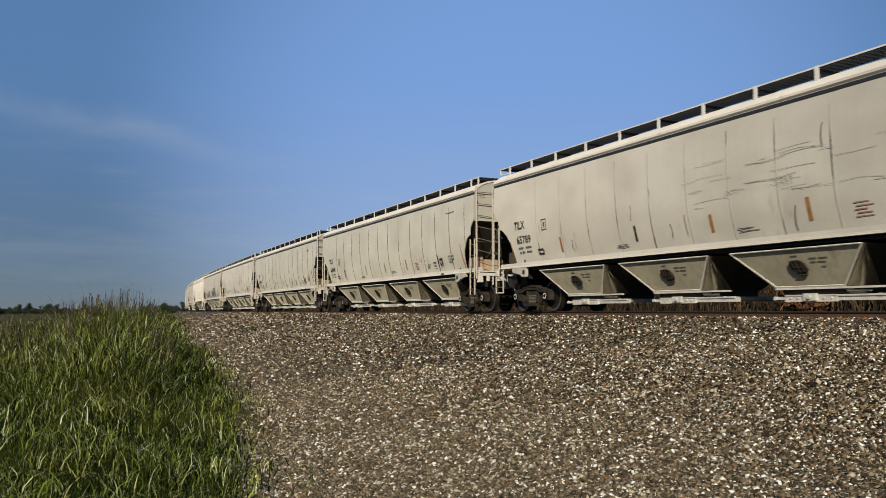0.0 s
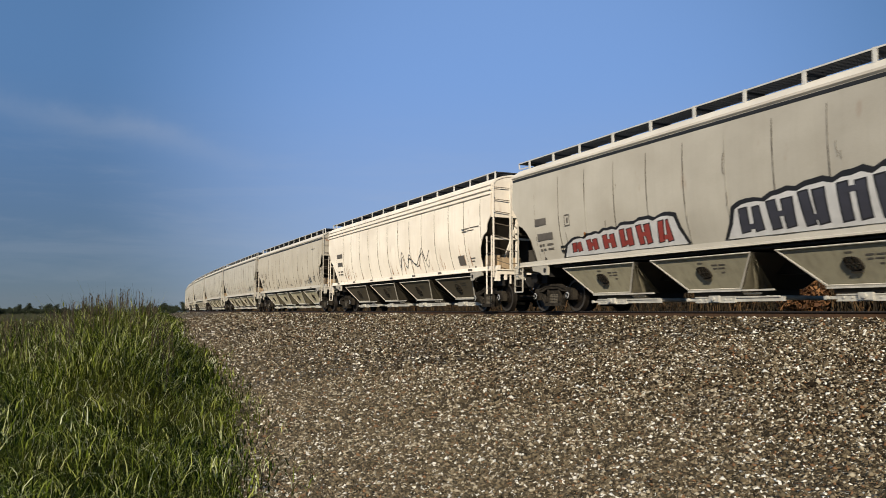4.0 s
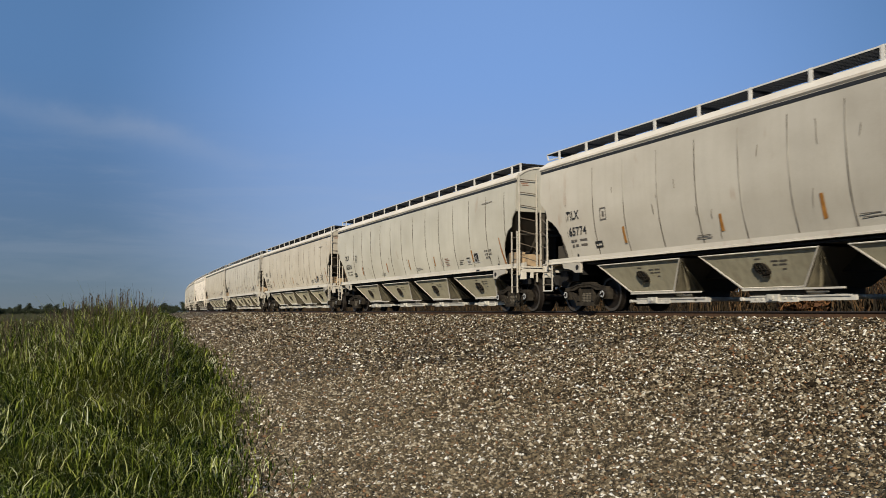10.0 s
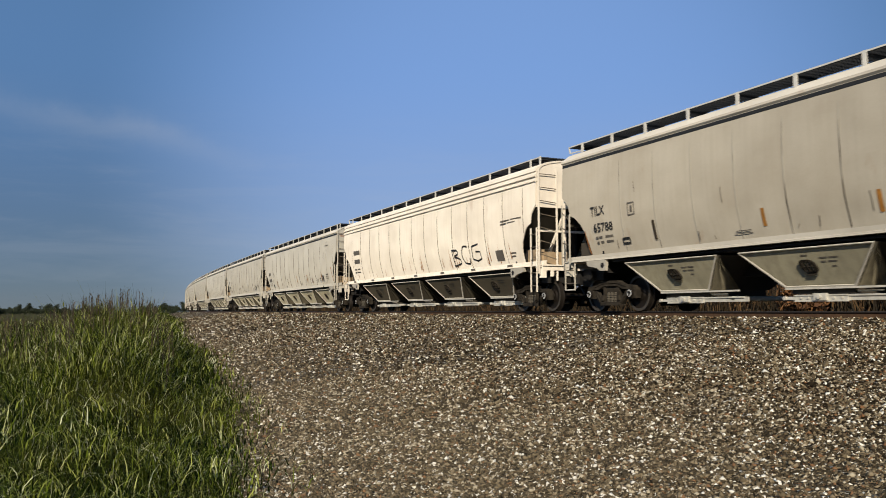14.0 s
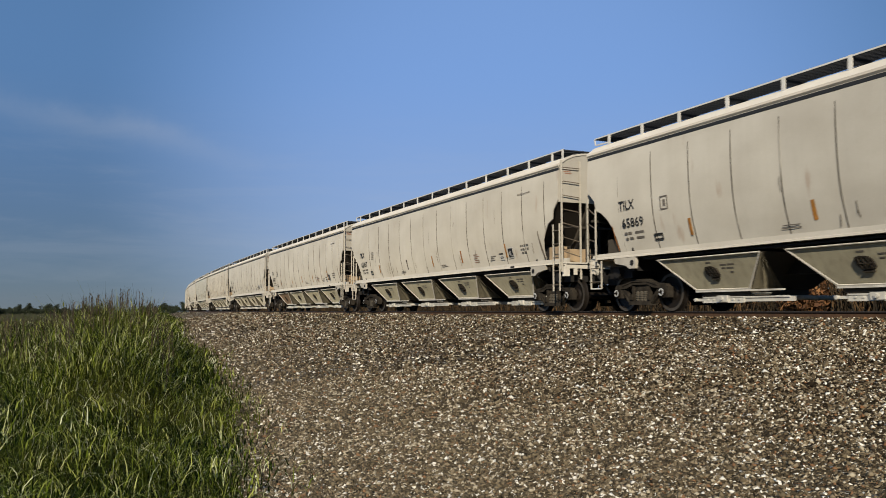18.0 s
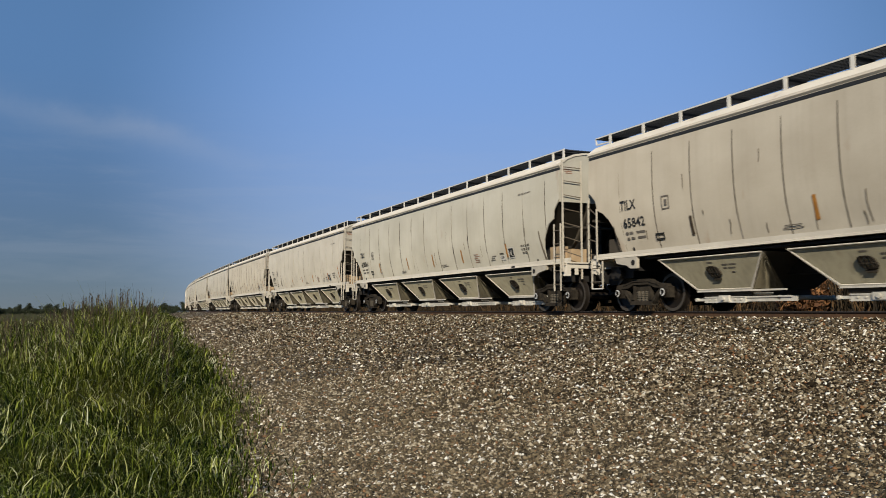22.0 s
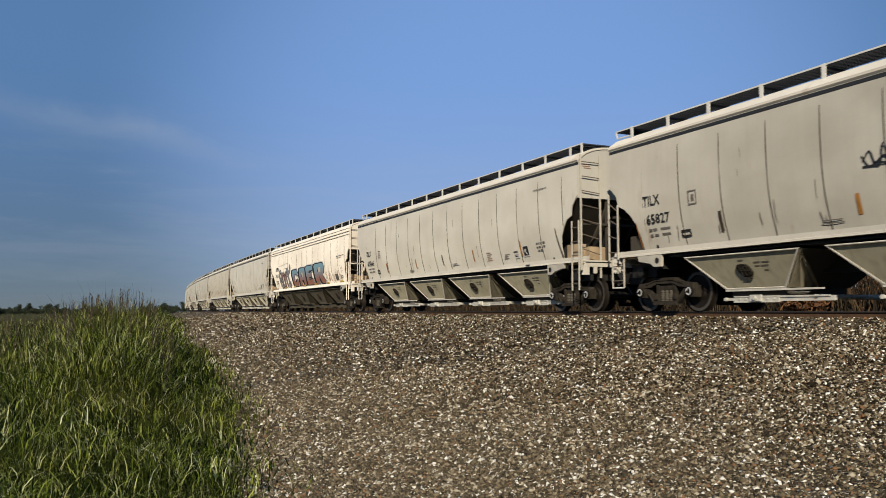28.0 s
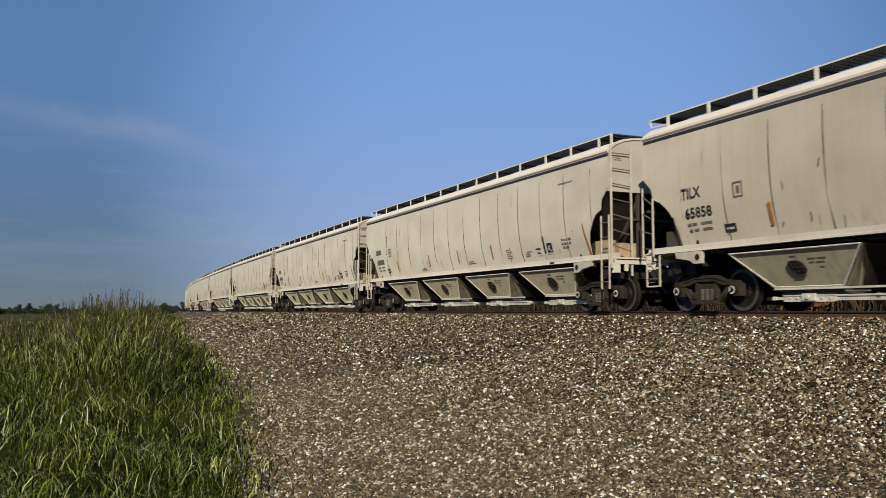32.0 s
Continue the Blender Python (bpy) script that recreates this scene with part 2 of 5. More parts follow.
# ---- mesh building ----
class Shape:
    """Collects simple solids into one mesh."""

    def __init__(self):
        self.v, self.f = [], []

    def add(self, verts, faces):
        n = len(self.v)
        self.v += [tuple(p) for p in verts]
        self.f += [tuple(i + n for i in q) for q in faces]
        return self

    def box(self, x0, x1, y0, y1, z0, z1):
        return self.add([(x, y, z) for x in (x0, x1) for y in (y0, y1) for z in (z0, z1)],
                        [(0, 1, 3, 2), (4, 6, 7, 5), (0, 4, 5, 1), (2, 3, 7, 6), (0, 2, 6, 4), (1, 5, 7, 3)])

    def bar(self, a, b, w, h=None):
        """A rectangular bar from a to b."""
        a, b = Vector(a), Vector(b)
        h = h or w
        d = (b - a).normalized()
        up = Vector((0, 0, 1)) if abs(d.z) < 0.9 else Vector((1, 0, 0))
        s = d.cross(up).normalized() * w / 2
        u = s.cross(d).normalized() * h / 2
        vs = [p + i * s + j * u for p in (a, b) for i, j in ((-1, -1), (1, -1), (1, 1), (-1, 1))]
        return self.add(vs, [(0, 3, 2, 1), (4, 5, 6, 7), (0, 1, 5, 4), (1, 2, 6, 5), (2, 3, 7, 6), (3, 0, 4, 7)])

    def rod(self, a, b, r, n=8):
        a, b = Vector(a), Vector(b)
        d = (b - a).normalized()
        up = Vector((0, 0, 1)) if abs(d.z) < 0.9 else Vector((1, 0, 0))
        s = d.cross(up).normalized()
        u = s.cross(d)
        ring = [r * (math.cos(2 * math.pi * k / n) * s + math.sin(2 * math.pi * k / n) * u) for k in range(n)]
        vs = [a + q for q in ring] + [b + q for q in ring]
        return self.add(vs, [tuple(range(n - 1, -1, -1)), tuple(range(n, 2 * n))] + [(k, (k + 1) % n, n + (k + 1) % n, n + k) for k in range(n)])

    def prism(self, pts, y0, y1):
        """An outline in x and z, drawn out along y."""
        n = len(pts)
        vs = [(x, y0, z) for x, z in pts] + [(x, y1, z) for x, z in pts]
        return self.add(vs, [tuple(range(n)), tuple(range(2 * n - 1, n - 1, -1))] + [(k, n + k, n + (k + 1) % n, (k + 1) % n) for k in range(n)])

    def along_x(self, pts, x0, x1):
        """An outline in y and z, drawn out along x."""
        n = len(pts)
        vs = [(x0, y, z) for y, z in pts] + [(x1, y, z) for y, z in pts]
        return self.add(vs, [tuple(range(n)), tuple(range(2 * n - 1, n - 1, -1))] + [(k, n + k, n + (k + 1) % n, (k + 1) % n) for k in range(n)])

    def lathe_y(self, prof, n=28, cx=0.0, cz=0.0):
        """A closed profile of (y, r) spun about the y axis."""
        m = len(prof)
        vs = [(cx + r * math.cos(2 * math.pi * k / n), y, cz + r * math.sin(2 * math.pi * k / n)) for k in range(n) for y, r in prof]
        fs = [(k * m + i, k * m + (i + 1) % m, ((k + 1) % n) * m + (i + 1) % m, ((k + 1) % n) * m + i) for k in range(n) for i in range(m)]
        return self.add(vs, fs)

    def sheet(self, grid, off):
        """A grid of points thickened by the vector off."""
        r, c = len(grid), len(grid[0])
        top = [Vector(p) for row in grid for p in row]
        vs = top + [p + Vector(off) for p in top]
        n = r * c
        fs = []
        for i in range(r - 1):
            for j in range(c - 1):
                q = (i * c + j, i * c + j + 1, (i + 1) * c + j + 1, (i + 1) * c + j)
                fs += [q, tuple(n + k for k in reversed(q))]
        rim = [j for j in range(c)] + [i * c + c - 1 for i in range(1, r)] + [(r - 1) * c + j for j in range(c - 2, -1, -1)] + [i * c for i in range(r - 2, 0, -1)]
        for k in range(len(rim)):
            a, b = rim[k], rim[(k + 1) % len(rim)]
            fs.append((b, a, n + a, n + b))
        return self.add(vs, fs)

    def mesh(self, name, *mats, smooth=False):
        me = bpy.data.meshes.new(name)
        me.from_pydata(self.v, [], self.f)
        bm = bmesh.new()
        bm.from_mesh(me)
        bmesh.ops.recalc_face_normals(bm, faces=bm.faces)
        bm.to_mesh(me)
        bm.free()
        for m in mats:
            me.materials.append(m)
        if smooth:
            me.shade_smooth()
            me.set_sharp_from_angle(angle=radians(35))
        return me


def part(name, shape, material, parent, label="", smooth=False, at=None):
    """Links a shape (or a ready mesh) as one mesh object under a thing or a part."""
    me = shape.mesh(name, material, smooth=smooth) if isinstance(shape, Shape) else shape
    ob = new(name, me)
    ob.parent = parent
    if at is not None:
        ob.matrix_basis = at
    if label:
        ob["label"] = label
    return ob


def thing(name, m, label, category, group="", kind=""):
    ob = new(name)
    ob.empty_display_size = 0.3
    ob.matrix_basis = m
    return tagged(ob, label, category, group, kind)


# ---- the track's line: straight, then a wide bend ----
def line(s, lat=0.0):
    """World x, y and heading at s metres along the track; lat metres towards the camera's side."""
    if s <= CURVE_Y:
        x, y, a = TRACK_X, s, 0.0
    else:
        a = (s - CURVE_Y) / CURVE_R
        x, y = TRACK_X + CURVE_R * (1 - math.cos(a)), CURVE_Y + CURVE_R * math.sin(a)
    return x - lat * math.cos(a), y + lat * math.sin(a), a


# ---- ground ----
def interp(v, table):
    for (a, p), (b, q) in zip(table, table[1:]):
        if v <= b:
            return p + (q - p) * max(0.0, (v - a)) / (b - a)
    return table[-1][1]


BANK = [(0.0, -0.19), (1.0, -0.15), (1.35, -0.145), (1.95, -0.155), (2.6, -0.26), (9.0, -1.10), (12.5, -1.50), (16.0, -1.62), (60.0, -1.70), (400.0, -1.5)]


def track_lat(x, y):
    """Metres from the track's centre line towards the camera's side."""
    if y <= CURVE_Y:
        return TRACK_X - x
    return math.hypot(x - TRACK_X - CURVE_R, y - CURVE_Y) - CURVE_R


def ground_z(x, y):
    d = track_lat(x, y)
    z = interp(abs(d), BANK)
    return RT + z


def axis(lo, hi, fine_lo, fine_hi, step, grow=1.35):
    vals, v, s = [], fine_lo, step
    while v < fine_hi:
        vals.append(v)
        v += step
    vals.append(fine_hi)
    s = step
    while vals[-1] < hi:
        s *= grow
        vals.append(min(hi, vals[-1] + s))
    s, low = step, [fine_lo]
    while low[-1] > lo:
        s *= grow
        low.append(max(lo, low[-1] - s))
    return sorted(set(low[1:] + vals))


def ground_sheet():
    ss = axis(-3500, 2900, -6, 60, 0.5)
    ls = axis(-2500, 1250, -4, 16, 0.25)
    vs, fs = [], []
    for s in ss:
        for l in ls:
            x, y, a = line(s, l)
            vs.append((x, y, RT + interp(abs(l), BANK) + 0.02 * noise.noise(Vector((x * 0.7, y * 0.7, 0)))))
    n = len(ls)
    for i in range(len(ss) - 1):
        for j in range(n - 1):
            fs.append((i * n + j, i * n + j + 1, (i + 1) * n + j + 1, (i + 1) * n + j))
    me = bpy.data.meshes.new("ground")
    me.from_pydata(vs, [], fs)
    bm = bmesh.new()
    bm.from_mesh(me)
    bmesh.ops.recalc_face_normals(bm, faces=bm.faces)
    if sum(f.normal.z for f in bm.faces) < 0:
        bmesh.ops.reverse_faces(bm, faces=bm.faces)
    bm.to_mesh(me)
    bm.free()
    me.materials.append(M_GROUND)
    me.materials.append(M_FIELD)
    for p in me.polygons:
        l = track_lat(p.center.x, p.center.y)
        if l > edge_lat(p.center.y) or l < -3.4:
            p.material_index = 1
    me.shade_smooth()
    return tagged(new("ground", me), "grey-brown crushed stone bank falling to a grassy field", "ground", kind="structure")


def stone_colours(nt, value):
    ramp = nt.nodes.new("ShaderNodeValToRGB")
    ramp.color_ramp.interpolation = "CONSTANT"
    stops = [(0.0, (0.010, 0.007, 0.004)), (0.22, (0.095, 0.071, 0.042)), (0.42, (0.162, 0.125, 0.074)), (0.56, (0.026, 0.019, 0.012)), (0.67, (0.235, 0.184, 0.115)), (0.79, (0.20, 0.100, 0.046)), (0.83, (0.48, 0.415, 0.295)), (0.94, (0.90, 0.86, 0.75))]
    el = ramp.color_ramp.elements
    el[0].position, el[0].color = stops[0][0], (*stops[0][1], 1)
    el[1].position, el[1].color = stops[1][0], (*stops[1][1], 1)
    for p, c in stops[2:]:
        e = el.new(p)
        e.color = (*c, 1)
    nt.links.new(value, ramp.inputs["Fac"])
    # the stones blend to a paler tan towards the grass
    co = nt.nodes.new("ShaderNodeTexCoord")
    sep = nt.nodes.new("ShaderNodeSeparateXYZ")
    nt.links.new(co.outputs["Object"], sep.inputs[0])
    toward_grass = nt.nodes.new("ShaderNodeMapRange")
    toward_grass.interpolation_type = "SMOOTHSTEP"
    toward_grass.inputs["From Min"].default_value = 7.0
    toward_grass.inputs["From Max"].default_value = 2.5
    toward_grass.inputs["To Max"].default_value = 0.22
    nt.links.new(sep.outputs["X"], toward_grass.inputs["Value"])
    return blend(nt, toward_grass.outputs["Result"], ramp.outputs["Color"], (0.27, 0.222, 0.145))


def ballast_material():
    """Stone bed between the loose stones: cells of crushed rock in grey-brown."""
    m, nt, bsdf = node_material("crushed_stone_bed", 0.95)
    bsdf.inputs["Specular IOR Level"].default_value = 0.05
    co = nt.nodes.new("ShaderNodeTexCoord")
    mp = nt.nodes.new("ShaderNodeMapping")
    mp.inputs["Scale"].default_value = (1, 1, 0.3)
    nt.links.new(co.outputs["Object"], mp.inputs["Vector"])
    vor = nt.nodes.new("ShaderNodeTexVoronoi")
    vor.inputs["Scale"].default_value = 26.0
    nt.links.new(mp.outputs["Vector"], vor.inputs["Vector"])
    sep = nt.nodes.new("ShaderNodeSeparateColor")
    nt.links.new(vor.outputs["Color"], sep.inputs[0])
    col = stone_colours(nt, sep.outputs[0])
    f, raw = noise_fac(nt, 1.3, 5.0, shift=False)
    # the bed is darkened so that gaps between loose stones look shaded
    col = blend(nt, f, blend(nt, 0.25, col, (0.03, 0.022, 0.013)), blend(nt, 0.45, col, (0.05, 0.037, 0.022)))
    nt.links.new(col, bsdf.inputs["Base Color"])
    bump(nt, bsdf, vor.outputs["Distance"], 1.0, -0.05)
    return m


def field_material():
    m, nt, bsdf = node_material("rough_field", 0.95)
    f, _ = noise_fac(nt, 0.25, 6.0, shift=False)
    f2, raw = noise_fac(nt, 9.0, 4.0, shift=False)
    col = blend(nt, f, (0.045, 0.052, 0.012), (0.085, 0.082, 0.026))
    col = blend(nt, f2, col, (0.06, 0.05, 0.02))
    bsdf.inputs["Specular IOR Level"].default_value = 0.05
    nt.links.new(col, bsdf.inputs["Base Color"])
    bump(nt, bsdf, raw, 0.6, 0.08)
    return m


EDGE = [(-760.0, 13.6), (6.0, 13.28), (14.0, 12.02), (22.0, 11.18), (36.0, 9.92), (65.0, 7.3), (95.0, 5.3), (150.0, 4.3), (3000.0, 4.2)]


def edge_lat(y):
    """How far from the track the stones give way to grass."""
    return interp(y, EDGE)


M_GROUND = ballast_material()
M_FIELD = field_material()
ground_sheet()


def rails():
    ss = [-760, -300, -100, -40, 0] + [CURVE_Y + 8 * k for k in range(115)]
    prof = [(-0.075, -0.186), (0.075, -0.186), (0.075, -0.172), (0.012, -0.155), (0.012, -0.045), (0.037, -0.035), (0.037, -0.006), (0.030, 0.0), (-0.030, 0.0), (-0.037, -0.006), (-0.037, -0.035), (-0.012, -0.045), (-0.012, -0.155), (-0.075, -0.172)]
    track = thing("railway_track", pose(0, 0, 0), "single railway track with rusty steel rails on stone ballast", "railway track", kind="structure")
    for side in (1, -1):
        sh = Shape()
        m = len(prof)
        vs, fs = [], []
        for s in ss:
            for py, pz in prof:
                x, y, a = line(s, side * 0.755 + py)
                vs.append((x, y, RT + pz))
        for i in range(len(ss) - 1):
            for k in range(m):
                fs.append((i * m + k, i * m + (k + 1) % m, (i + 1) * m + (k + 1) % m, (i + 1) * m + k))
        sh.add(vs, fs)
        rail = part("rail", sh, M_RAIL, track, "rusty steel rail with worn head", smooth=False)
        rail.data.materials.append(M_RAILHEAD)
        rail.data.materials.append(M_RAILSIDE)
        for p in rail.data.polygons:
            if p.center.z > RT - 0.004:
                p.material_index = 1
            elif p.center.z > RT - 0.05:
                p.material_index = 2
    tie = Shape().box(-0.115, 0.115, -1.3, 1.3, -0.18, 0).mesh("tie", M_TIE)
    for k in range(-6, 80):
        x, y, a = line(0.55 * k)
        part("tie", tie, M_TIE, track, at=pose(x, y, RT - 0.19, 0, 0, 90 - math.degrees(a)))
    return track


rails()

# ---- covered hopper cars. Own space: x towards the trailing end, y towards the camera's side, z up from the rail head ----
HALF = 9.53
PROFILE = [(1.48, 1.34), (1.62, 1.38), (1.85, 1.45), (2.15, 1.52), (2.5, 1.565), (2.9, 1.59), (3.4, 1.60), (3.8, 1.585), (4.12, 1.56)]
CUT = [(0.0, 3.14), (0.28, 2.88), (0.34, 2.62), (0.58, 2.52), (0.80, 2.34), (0.97, 2.10), (1.06, 1.82), (1.09, 1.48)]
POSTS = [-9.42] + [1.535 * k for k in range(-4, 5)] + [-8.86, -7.50, 7.50, 8.86]
WALK_Y, WALK_Z = 1.35, 4.60
BAYS = (-6.22, -2.37, 1.49, 5.33)
TRUCKS = (-8.32, 8.06)


def wall_y(z):
    return interp(z, PROFILE)


SEAMS = [8.23 - 1.305 * k for k in range(14)]


def pillow(x):
    """The sheets bulge a little between the joints: how far the wall lies back at x."""
    t = (8.23 - x) / 1.305
    if t < 0 or t > 13:
        return 0.0
    return 0.018 * math.cos(math.pi * (t % 1.0)) ** 4


def wall_shape(side, profile):
    xs = {s * v for v in [HALF - d for d, _ in CUT] + [HALF - 0.15, HALF - 0.65, HALF - 1.0, HALF - 1.2] for s in (-1, 1)}
    xs |= {x + 1.305 * q for x in SEAMS[1:] for q in (0, 0.08, 0.18, 0.35, 0.5, 0.65, 0.82, 0.92)}
    grid = []
    for x in sorted(xs):
        lo = interp(HALF - abs(x), CUT)
        row = []
        for k in range(15):
            z = lo + (4.12 - lo) * k / 14
            fade = min(1.0, (4.0 - z) * 2.0) if z < 4.0 else 0.0
            row.append((x, side * (interp(z, profile) - pillow(x) * fade), z))
        grid.append(row)
    return Shape().sheet(grid, (0, -0.03 * side, 0))


def roof_shape(ribs):
    half = [(1.605, 4.11), (1.605, 4.16), (1.50, 4.24), (1.33, 4.36), (1.10, 4.45), (0.80, 4.51), (0.40, 4.54)]
    if ribs:
        half = [(1.59, 3.82), (1.625, 3.84), (1.625, 3.89), (1.575, 3.91), (1.575, 3.97), (1.625, 3.99), (1.615, 4.05), (1.56, 4.07), (1.555, 4.13), (1.59, 4.15), (1.56, 4.23), (1.50, 4.25), (1.40, 4.36), (1.15, 4.45), (0.80, 4.51), (0.40, 4.54)]
    outline = half + [(-y, z) for y, z in reversed(half)]
    inner = [(y * 0.97, z - 0.05) for y, z in reversed(outline)]
    n = len(outline)
    vs, fs = [], []
    pts = outline + inner
    for x in (-HALF - 0.02, HALF + 0.02):
        vs += [(x, y, z) for y, z in pts]
    m = len(pts)
    for k in range(m):
        fs.append((k, (k + 1) % m, m + (k + 1) % m, m + k))
    for e in (0, m):
        for k in range(n - 1):
            fs.append((e + k, e + k + 1, e + m - 2 - k, e + m - 1 - k))
    return Shape().add(vs, fs)


def end_shape(sign):
    """The upper end sheet and the slope sheet below it."""
    sh = Shape()
    x = sign * (HALF - 0.03)
    top = [(1.56, 3.08), (1.56, 4.08), (1.45, 4.24), (1.10, 4.42), (0.5, 4.50), (-0.5, 4.50), (-1.10, 4.42), (-1.45, 4.24), (-1.56, 4.08), (-1.56, 3.08)]
    sh.along_x(top, x - 0.02, x + 0.02)
    return sh


def slope_shape(sign):
    a, b = sign * (HALF - 0.05), sign * (HALF - 2.6)
    return Shape().sheet([[(a, -1.52, 3.10), (a, 1.52, 3.10)], [(b, -1.24, 1.27), (b, 1.24, 1.27)]], (-0.03 * sign, 0, 0.02))


def hopper_shape():
    sh = Shape()
    tx, ty, bx, by, zt, zb = 1.60, 1.42, 0.79, 0.92, 1.21, 0.49
    sh.add([(-tx, -ty, zt), (tx, -ty, zt), (tx, ty, zt), (-tx, ty, zt), (-bx, -by, zb), (bx, -by, zb), (bx, by, zb), (-bx, by, zb)],
           [(0, 3, 2, 1), (4, 5, 6, 7), (0, 1, 5, 4), (1, 2, 6, 5), (2, 3, 7, 6), (3, 0, 4, 7)])
    sh.box(-0.74, 0.74, -0.86, 0.86, 0.34, 0.488)
    return sh


def hopper_flange():
    """A raised angle round the hopper's visible face, in one piece."""
    out = [(-1.61, 1.427, 1.212), (1.61, 1.427, 1.212), (0.83, 0.932, 0.475), (-0.83, 0.932, 0.475)]
    ins = [(-1.57, 1.417, 1.196), (1.57, 1.417, 1.196), (0.80, 0.948, 0.500), (-0.80, 0.948, 0.500)]
    lift = Vector((0, 0.022, -0.012))
    vs = [Vector(p) for p in out + ins]
    vs += [p + lift for p in vs]
    fs = []
    for k in range(4):
        n = (k + 1) % 4
        fs += [(8 + k, 8 + n, 12 + n, 12 + k), (k, n, 8 + n, 8 + k), (4 + k, 4 + n, 12 + n, 12 + k), (k, n, 4 + n, 4 + k)]
    return Shape().add(vs, fs)


def gate_shape():
    """A discharge gate: flange rail under the hopper, rack beam with slots, pinion block, operating shaft and lower rods."""
    sh = Shape()
    sh.box(-1.72, 0.84, 0.90, 0.955, 0.425, 0.462)
    sh.box(-0.62, 0.62, 0.86, 0.93, 0.19, 0.315)
    sh.box(-0.62, 0.62, 0.925, 0.945, 0.295, 0.322)
    sh.box(-0.62, 0.62, 0.925, 0.945, 0.182, 0.205)
    sh.box(-0.18, 0.12, 0.93, 0.99, 0.205, 0.345)
    sh.rod((-0.03, 0.98, 0.275), (-0.03, 1.03, 0.275), 0.045)
    sh.box(-1.95, -0.62, 0.86, 0.90, 0.205, 0.305)
    sh.box(-1.85, -0.62, 0.90, 0.925, 0.285, 0.318)
    sh.box(0.62, 0.92, 0.875, 0.915, 0.225, 0.285)
    sh.rod((0.86, 0.90, 0.255), (0.86, 0.96, 0.255), 0.042)
    for x in (-0.5, -0.32, 0.28, 0.46):
        sh.rod((x, 0.93, 0.255), (x, 0.952, 0.255), 0.024, 6)
    sh.rod((-1.25, 0.80, 0.375), (0.55, 0.80, 0.37), 0.016, 6)
    sh.rod((-1.50, -0.9, 0.28), (-1.50, 0.9, 0.28), 0.05)
    return sh


def bracket_shape():
    """The cast vibrator bracket on a hopper's face: a rounded ring with three upright ribs and a foot."""
    def on_face(x, z, off):
        return (x, 0.92 + (z - 0.49) * 0.694 + off, z)
    sh = Shape()
    n = 14
    rings = []
    for f, off in ((1.0, 0.0), (0.96, 0.045), (0.74, 0.045), (0.70, 0.008)):
        ring = []
        for k in range(n):
            a = 2 * math.pi * k / n
            c, d = math.cos(a), math.sin(a)
            q = (abs(c) ** 3 + abs(d) ** 3) ** (-1 / 3)
            ring.append(on_face(0.02 + 0.19 * f * q * c + 0.02 * d, 0.86 + 0.125 * f * q * d, off))
        rings.append(ring)
    vs = [p for r in rings for p in r]
    fs = [(r * n + k, r * n + (k + 1) % n, (r + 1) * n + (k + 1) % n, (r + 1) * n + k) for r in range(3) for k in range(n)]
    sh.add(vs, fs)
    for x in (-0.08, 0.02, 0.12):
        sh.bar(on_face(x, 0.765, 0.03), on_face(x + 0.01, 0.955, 0.03), 0.03, 0.04)
    sh.bar(on_face(-0.14, 0.86, 0.03), on_face(0.18, 0.86, 0.03), 0.025, 0.04)
    sh.bar(on_face(-0.10, 0.715, 0.02), on_face(0.14, 0.715, 0.02), 0.03, 0.04)
    return sh


def end_gusset():
    """A triangular plate on the hopper's leading sheet, with two ribs."""
    a, b, c = Vector((-1.60, 1.42, 1.21)), Vector((-0.79, 0.92, 0.49)), Vector((-0.82, 0.05, 0.49))
    off = Vector((-0.022, 0, -0.012))
    rows = []
    for t in (0.0, 0.5, 1.0):
        row = []
        for k in range(9):
            p = a.lerp(b.lerp(c, k / 8), 0.02 + 0.98 * t)
            row.append(p + off * (1.0 if k in (1, 2, 4, 5, 7) else 2.6))
        rows.append(row)
    sh = Shape().sheet(rows, (0.015, 0, 0.008))
    return sh


